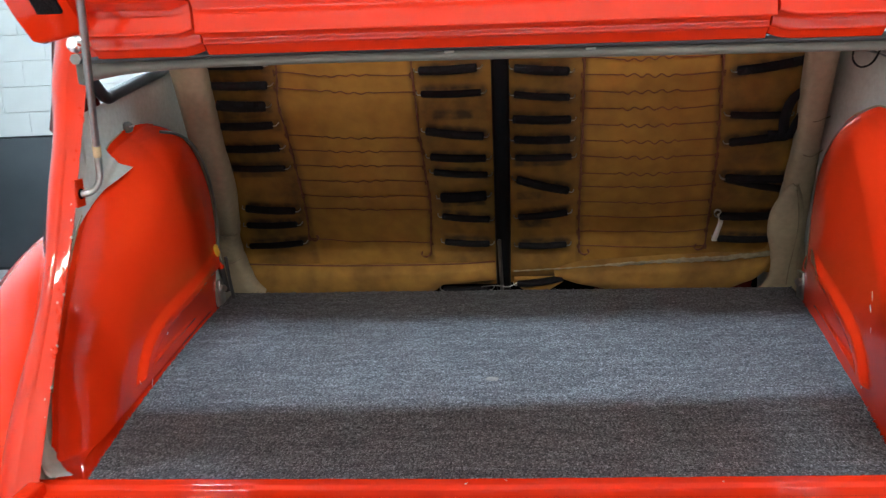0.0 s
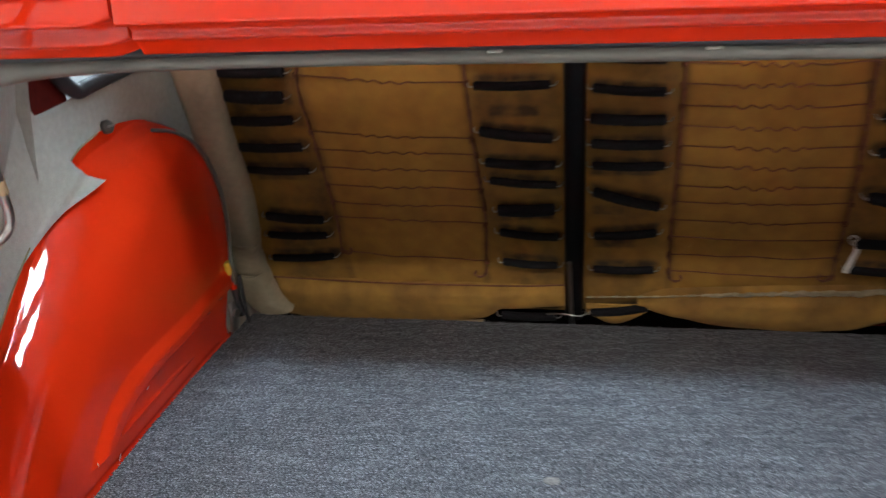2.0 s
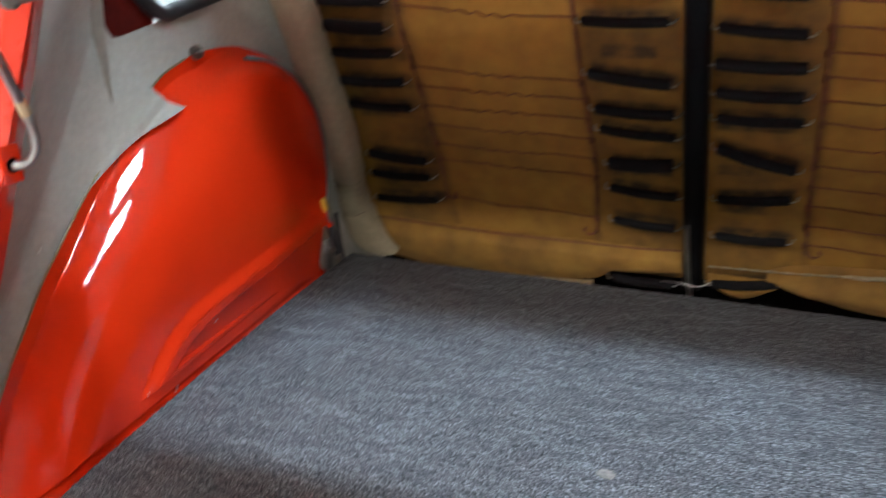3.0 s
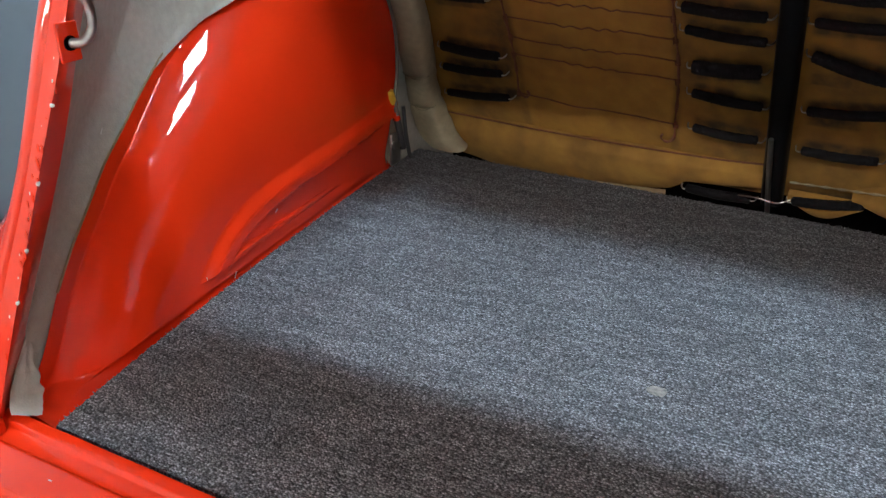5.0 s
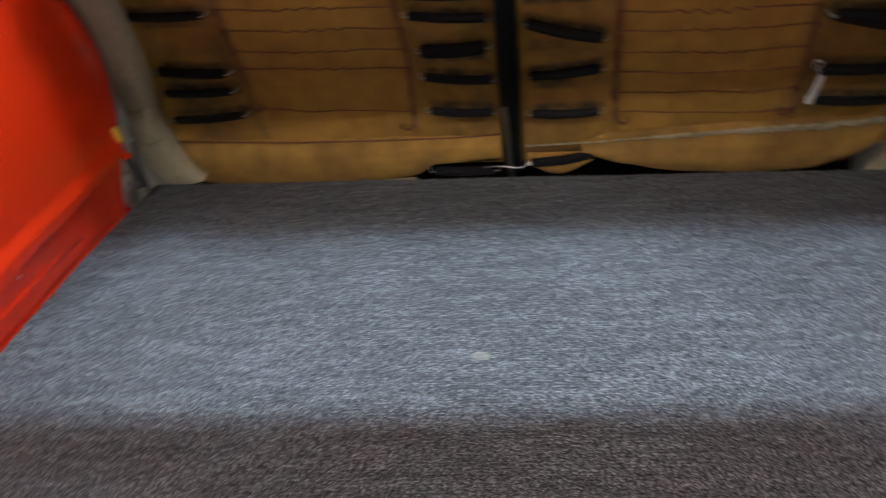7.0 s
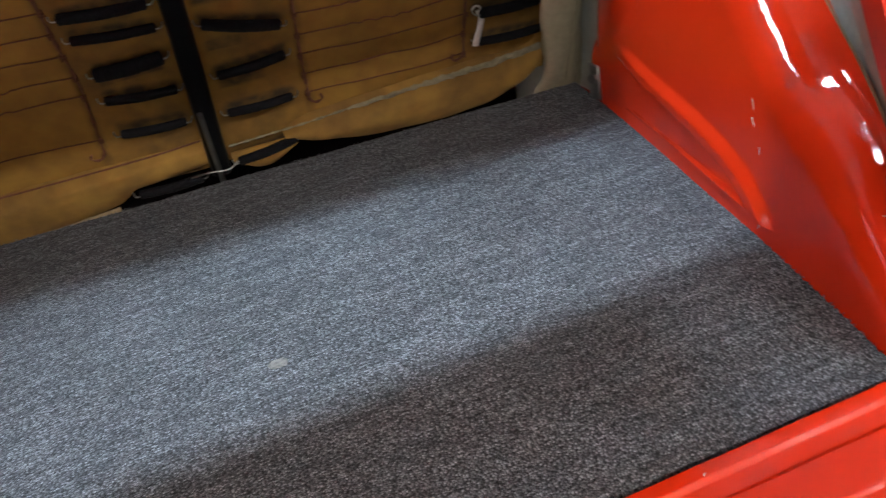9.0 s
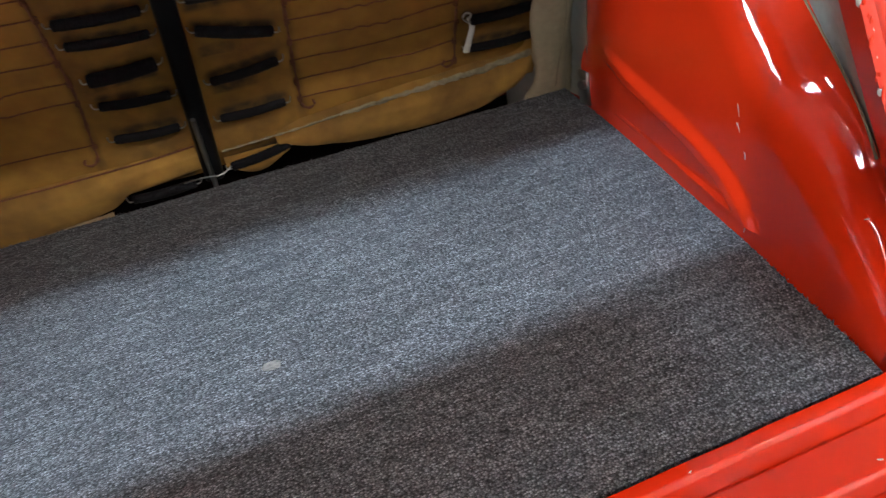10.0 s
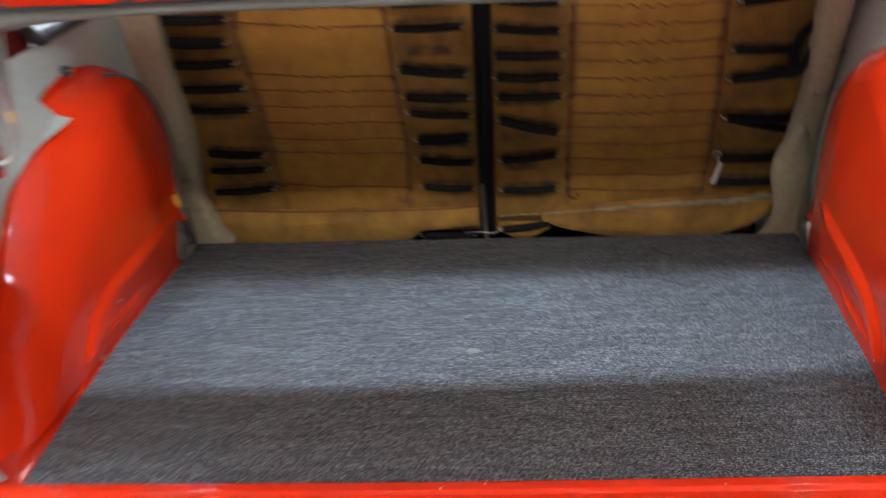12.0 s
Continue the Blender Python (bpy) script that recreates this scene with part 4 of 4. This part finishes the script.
def bottom_roll(top, low, bulge):
    """Folded canvas along the foot of the back; top and low edges as (u, v) rows."""
    T, B = spline(top, 60), spline(low, 60)

    def place(a, b):
        i = min(59, int(round(a * 59)))
        t, w = T[i], B[i]
        u, v = t[0] + (w[0] - t[0]) * b, t[1] + (w[1] - t[1]) * b
        h = min(1.0, abs(t[1] - w[1]) / 0.05)
        return on_seat(u, v, -0.007 + 0.011 * ease(b * 5) + bulge * h * max(0.0, math.sin(min(1, b * 1.02) * 3.1416)) ** 0.7 + 0.004 * noise.noise((u * 16, v * 30, 9)))
    return part("canvas_roll", sheet(place, 59, 14, 0.006, -SN), CANVAS_ROLL, seat, "pale folded canvas edge along the foot")


bottom_roll([(-0.575, -0.072), (-0.40, -0.078), (-0.20, -0.077), (0.004, -0.070)], [(-0.575, -0.166), (-0.45, -0.186), (-0.30, -0.181), (-0.17, -0.165), (-0.135, -0.148), (-0.115, -0.130), (-0.06, -0.124), (0.004, -0.116)], 0.010)
bottom_roll([(0.128, -0.101), (0.16, -0.088), (0.20, -0.076), (0.34, -0.064), (0.46, -0.058), (0.545, -0.052), (0.562, -0.030), (0.570, -0.014)],
            [(0.132, -0.108), (0.18, -0.128), (0.25, -0.150), (0.33, -0.160), (0.43, -0.158), (0.51, -0.140), (0.560, -0.100), (0.584, -0.022)], 0.014)
part("low_flap", sheet(lambda a, b: on_seat(0.040 + 0.108 * a, -0.116 - 0.050 * b * math.sin(a * 2.7 + 0.30), -0.002 + 0.010 * math.sin(b * 3.0)), 16, 6, 0.004, -SN), CANVAS_ROLL, seat, "drooping ochre canvas tongue")
part("torn_lining", sheet(lambda a, b: on_seat(-0.452 + 0.30 * a, -0.176 - 0.018 * b * (1 - 0.55 * a) + 0.020 * a * a + 0.0016 * noise.noise((a * 14, b, 2.0)), 0.012 + 0.003 * b), 36, 3, 0.002, -SN), LINING, seat, "torn pale lining strip")
# grey webbing coming out of the seam, in three crumpled lengths
for a, b, v0, v1, wide in ((0.235, 0.375, -0.070, -0.058, 0.0050), (0.360, 0.470, -0.060, -0.052, 0.0068), (0.455, 0.562, -0.056, -0.040, 0.0080)):
    def webbing(p, q, a=a, b=b, v0=v0, v1=v1, wide=wide):
        w = wide * (0.45 + 0.55 * ease(p * 5)) * (0.8 + 0.2 * noise.noise((p * 9, a * 20, 2.0)))
        return on_seat(a + (b - a) * p, v0 + (v1 - v0) * p + w * (2 * q - 1) + 0.0018 * noise.noise((p * 7, a * 10, 5.0)), 0.010 + 0.0035 * noise.noise((p * 12, q * 3, a * 30)) + 0.002 * math.sin(q * 3.1))
    part("webbing", sheet(webbing, 34, 6, 0.0022, -SN), CORD, seat, "crumpled grey webbing in the seam")
part("seam_cord", tube([on_seat(0.040, -0.096, -0.002), on_seat(0.10, -0.088, 0.002), on_seat(0.16, -0.080, 0.006), on_seat(0.24, -0.070, 0.008)], lambda t: 0.0022 + 0.0009 * math.sin(t * 50), 8, 50, 0.7), CORD, seat, "frayed grey cord along the hem")
part("piping", tube([on_seat(-0.57, -0.069, -0.004), on_seat(-0.35, -0.075, -0.002), on_seat(-0.1, -0.074, -0.003), on_seat(0.0, -0.068, -0.004)], 0.0016, 8, 50), RUST, seat, "brown stitched seam")
part("frame_strip", sheet(lambda a, b: on_seat(0.22 + 0.34 * a, -0.158 - 0.040 * b, -0.050 + 0.004 * b), 8, 2, 0.004, -SN), SHADED_RED, seat, "dark red painted frame below the canvas")


def side_cover(rows, creases, fold):
    """Vinyl wrapped round the side of the seat frame; rows: v, outer u, inner u, depth. Creases run across at v, with a depth; fold is a lengthwise pleat."""
    bm = bmesh.new()
    R = spline(rows, 150)
    rings = []
    n = 36
    for v, uo, ui, d in R:
        ring = []
        c, w = (uo + ui) / 2, (uo - ui) / 2
        pinch = sum(k * math.exp(-((v - q) / 0.0045) ** 2) for q, k in creases)
        puff = sum(0.35 * k * math.exp(-((abs(v - q) - 0.014) / 0.010) ** 2) for q, k in creases)
        low = ease((0.16 - v) / 0.20)
        for k in range(n):
            a = k / n * 6.2832
            ca, sa = math.cos(a), math.sin(a)
            ca, sa = math.copysign(abs(ca) ** 0.72, ca), math.copysign(abs(sa) ** 0.62, sa)
            wob = 1 + (0.03 + 0.05 * low) * noise.noise((v * 16, a * 1.2, uo * 3)) + 0.05 * low * noise.noise((v * 48, a * 2.2, uo * 5))
            pleat = 0.0045 * low * math.exp(-((ca - fold) / 0.10) ** 2) if sa > 0 else 0.0
            ring.append(bm.verts.new(on_seat(c + w * ca * (wob + 0.05 * puff - 0.05 * pinch), v + 0.004 * noise.noise((a, v * 9, 3)), 0.026 + d * sa * (wob + puff - pinch) - pleat)))
        rings.append(ring)
    for r0, r1 in zip(rings, rings[1:]):
        for k in range(n):
            bm.faces.new((r0[k], r0[(k + 1) % n], r1[(k + 1) % n], r1[k]))
    bm.faces.new(rings[0])
    bm.faces.new(rings[-1])
    return part("side_cover", bm, VINYL, seat, "creased beige vinyl side cover")


lc = side_cover([(0.58, -0.580, -0.512, 0.024), (0.45, -0.581, -0.515, 0.024), (0.297, -0.588, -0.526, 0.024), (0.183, -0.590, -0.528, 0.024), (0.075, -0.599, -0.545, 0.024), (0.025, -0.607, -0.555, 0.024),
            (-0.043, -0.619, -0.553, 0.022), (-0.100, -0.618, -0.545, 0.020), (-0.128, -0.610, -0.528, 0.016)], ((0.062, 0.22), (-0.012, 0.16), (0.135, 0.08)), 0.15)
rc = side_cover([(0.58, 0.572, 0.520, 0.024), (0.432, 0.578, 0.527, 0.024), (0.25, 0.589, 0.545, 0.022), (0.175, 0.597, 0.546, 0.022), (0.05, 0.606, 0.549, 0.024), (-0.03, 0.624, 0.560, 0.022), (-0.09, 0.634, 0.572, 0.020), (-0.140, 0.642, 0.572, 0.014)], ((0.310, 0.10), (0.236, 0.10), (-0.06, 0.18)), -0.2)
LEAF = [(0.172, 0.556, 0.566), (0.140, 0.541, 0.580), (0.100, 0.531, 0.592), (0.050, 0.534, 0.600), (0.000, 0.549, 0.605), (-0.045, 0.558, 0.610), (-0.080, 0.556, 0.616), (-0.106, 0.545, 0.622)]


def leaf(a, b):
    v, ui, uo = spline(LEAF, 41)[int(round(b * 40))]
    ripple = ease((b - 0.55) / 0.45)
    return on_seat(ui + (uo - ui) * a, v + 0.008 * ripple * a, 0.046 + 0.012 * max(0.0, math.sin(a * 3.1416)) ** 0.6 + 0.0025 * noise.noise((a * 4, b * 6, 1)) + 0.005 * ripple * math.sin(a * 9.0 + 0.6))


part("cover_flap", sheet(leaf, 18, 40, 0.004, -SN), VINYL, rc, "loose sewn vinyl flap, flared at its hem")
part("flap_seam", tube([on_seat(u, v, 0.060) for v, u in ((0.166, 0.562), (0.130, 0.572), (0.08, 0.582), (0.03, 0.586), (-0.03, 0.588), (-0.08, 0.592))], 0.0010, 6, 30), CORD, rc, "curved stitched seam")
for k, (u0, u1, v) in enumerate(((-0.603, -0.548, 0.062), (-0.612, -0.556, -0.012), (0.552, 0.594, 0.236), (0.550, 0.590, 0.310))):
    pts = [on_seat(u0 + (u1 - u0) * i / 8, v + 0.003 * math.sin(i * 0.8 + k), 0.0255 + 0.0235 * math.sin(3.1416 * (0.08 + 0.84 * i / 8)) ** 0.5) for i in range(9)]
    part("seam", tube(pts, 0.0011, 6, 24), CORD, rc if u0 > 0 else lc, "stitched crease")
part("cloth_tag", tube([on_seat(0.447, 0.066, 0.006), on_seat(0.452, 0.050, 0.010), on_seat(0.449, 0.020, 0.010), on_seat(0.447, -0.002, 0.009)], lambda t: 0.004 + 0.002 * t, 8, 20, 0.5, up=SN), TAG, seat, "small white cloth tag")
part("tag_cord", tube([on_seat(0.438, 0.068, 0.004), on_seat(0.440, 0.080, 0.010), on_seat(0.447, 0.078, 0.012), on_seat(0.448, 0.066, 0.010)], 0.0016, 6, 16), TAG, seat)
part("loose_strap", tube([on_seat(0.545, 0.355, 0.016), on_seat(0.525, 0.335, 0.022), on_seat(0.520, 0.300, 0.024), on_seat(0.522, 0.268, 0.022), on_seat(0.500, 0.262, 0.018)], 0.009, 8, 30, 0.5, up=SN), RUBBER, seat, "loose black rubber strap")
part("strap_loop", tube([on_seat(0.558, 0.335, 0.020), on_seat(0.540, 0.300, 0.030), on_seat(0.532, 0.265, 0.028), on_seat(0.512, 0.255, 0.02)], 0.007, 8, 30, 0.6, up=SN), RUBBER, seat)

# ---------------------------------------------------------------- workshop
X0, X1, Y0, Y1 = -3.9, 3.4, -8.0, 4.1
DADO = 0.68
tagged(part("floor", box((X0 - 0.2, Y0 - 0.2, GROUND - 0.1), (X1 + 0.2, Y1 + 0.2, GROUND)), FLOOR), "pale painted workshop floor", "floor", kind="structure")
tagged(part("ceiling", box((X0 - 0.2, Y0 - 0.2, CEILING), (X1 + 0.2, Y1 + 0.2, CEILING + 0.1)), CEILING_GREY), "dull grey workshop ceiling", "ceiling", kind="structure")
walls = {}
XW, YW = -2.75, 2.45          # nearer length of the west wall and where it steps back
for name, boxes in (("wall_north", [((X0 - 0.2, Y1, GROUND), (X1 + 0.2, Y1 + 0.2, CEILING))]), ("wall_south", [((XW - 0.2, Y0 - 0.2, GROUND), (X1 + 0.2, Y0, CEILING))]),
                    ("wall_west", [((XW - 0.2, Y0, GROUND), (XW, YW, CEILING)), ((X0 - 0.2, YW - 0.2, GROUND), (XW - 0.2, YW, CEILING)), ((X0 - 0.2, YW, GROUND), (X0, Y1, CEILING))]),
                    ("wall_east", [((X1, Y0, GROUND), (X1 + 0.2, Y1, CEILING))])):
    bm = bmesh.new()
    for lo, hi in boxes:
        box(lo, hi, bm=bm)
    walls[name] = tagged(part(name, bm, WALL_WHITE, smooth=False), "white painted blockwork wall with a slate grey dado", "wall", kind="structure")
for name, lo, hi in (("wall_north", (X0 + 0.018, Y1 - 0.018, GROUND), (X1, Y1 - 0.001, DADO)), ("wall_west", (XW + 0.001, Y0, GROUND), (XW + 0.018, YW, DADO + 0.08)),
                     ("wall_west", (X0 + 0.001, YW + 0.018, GROUND), (X0 + 0.018, Y1 - 0.018, DADO)), ("wall_west", (X0, YW + 0.001, GROUND), (XW, YW + 0.018, DADO)),
                     ("wall_east", (X1 - 0.018, Y0, GROUND), (X1 - 0.001, Y1 - 0.018, DADO)), ("wall_south", (XW + 0.018, Y0 + 0.001, GROUND), (X1 - 0.018, Y0 + 0.018, DADO))):
    panel = part("dado", box(lo, hi, 0.003, 1), WALL_GREY, walls[name], "slate grey painted dado")
    if name in ("wall_north", "wall_west"):
        part("dado_stripe", box((lo[0] + 0.001, lo[1] + 0.001, hi[2] + 0.001), (hi[0] + 0.003, hi[1] + 0.002, hi[2] + 0.013), 0.001, 1), DARK_SEAL, panel, "thin black stripe along the dado")
        part("skirting_stripe", box((lo[0] + 0.001, lo[1] - 0.003, GROUND), (hi[0] + 0.004, hi[1] + 0.002, GROUND + 0.02), 0.001, 1), DARK_SEAL, panel, "black line along the floor")


def ceiling_light(glow, length, label):
    t = thing("ceiling_light", (0, 0, 0), label, "ceiling light", "workshop ceiling lights")
    h = length / 2
    part("housing", box((-h - 0.02, -0.13, CEILING - 0.05), (h + 0.02, 0.13, CEILING - 0.002), 0.006, 2), LAMP_WHITE, t)
    part("diffuser", box((-h, -0.11, CEILING - 0.066), (h, 0.11, CEILING - 0.052), 0.004, 2), glow, t, "glowing diffuser")
    return t


# the rows at 2.7 and -5.2 are unseen, added to brighten wall and tail
for glow, row_y, length, places, label in ((GLOW_NEAR, -0.20, 0.42, (-1.20, -0.45, 0.32, 1.07), "short cool white ceiling light"),
                                           (GLOW, 2.7, 1.46, (-1.9, -0.4, 1.1, 2.6), "unseen long cool white ceiling light, added as fill"),
                                           (GLOW_WARM, -5.2, 1.46, (-1.9, -0.4, 1.1, 2.6), "unseen long warm white ceiling light, added as fill")):
    first = ceiling_light(glow, length, label)
    first.location = (places[0], row_y, 0)
    for x in places[1:]:
        copy_thing(first, pose(x, row_y, 0))

# blocks of the far wall, laid in courses
BW, BH, GAP = 0.35, 0.172, 0.004
block_mesh = {}


def block_data(width):
    if width not in block_mesh:
        bm = box((0, -0.006, 0), (width - GAP, 0.0, BH - GAP), 0.0025, 1)
        me = bpy.data.meshes.new("block")
        bm.to_mesh(me)
        bm.free()
        me.materials.append(WALL_WHITE)
        block_mesh[width] = me
    return block_mesh[width]


for row in range(11):
    z = DADO + 0.004 + row * BH
    x = X0 + 0.02 - (BW / 2 if row % 2 else 0)
    while x < -1.2:
        a, w = (X0 + 0.02, round(BW + x - X0 - 0.02, 3)) if x < X0 + 0.02 else (x, BW)
        ob = new("block", block_data(w))
        ob.parent = walls["wall_north"]
        ob.location = (a, Y1 - 0.0005, z)
        x += BW
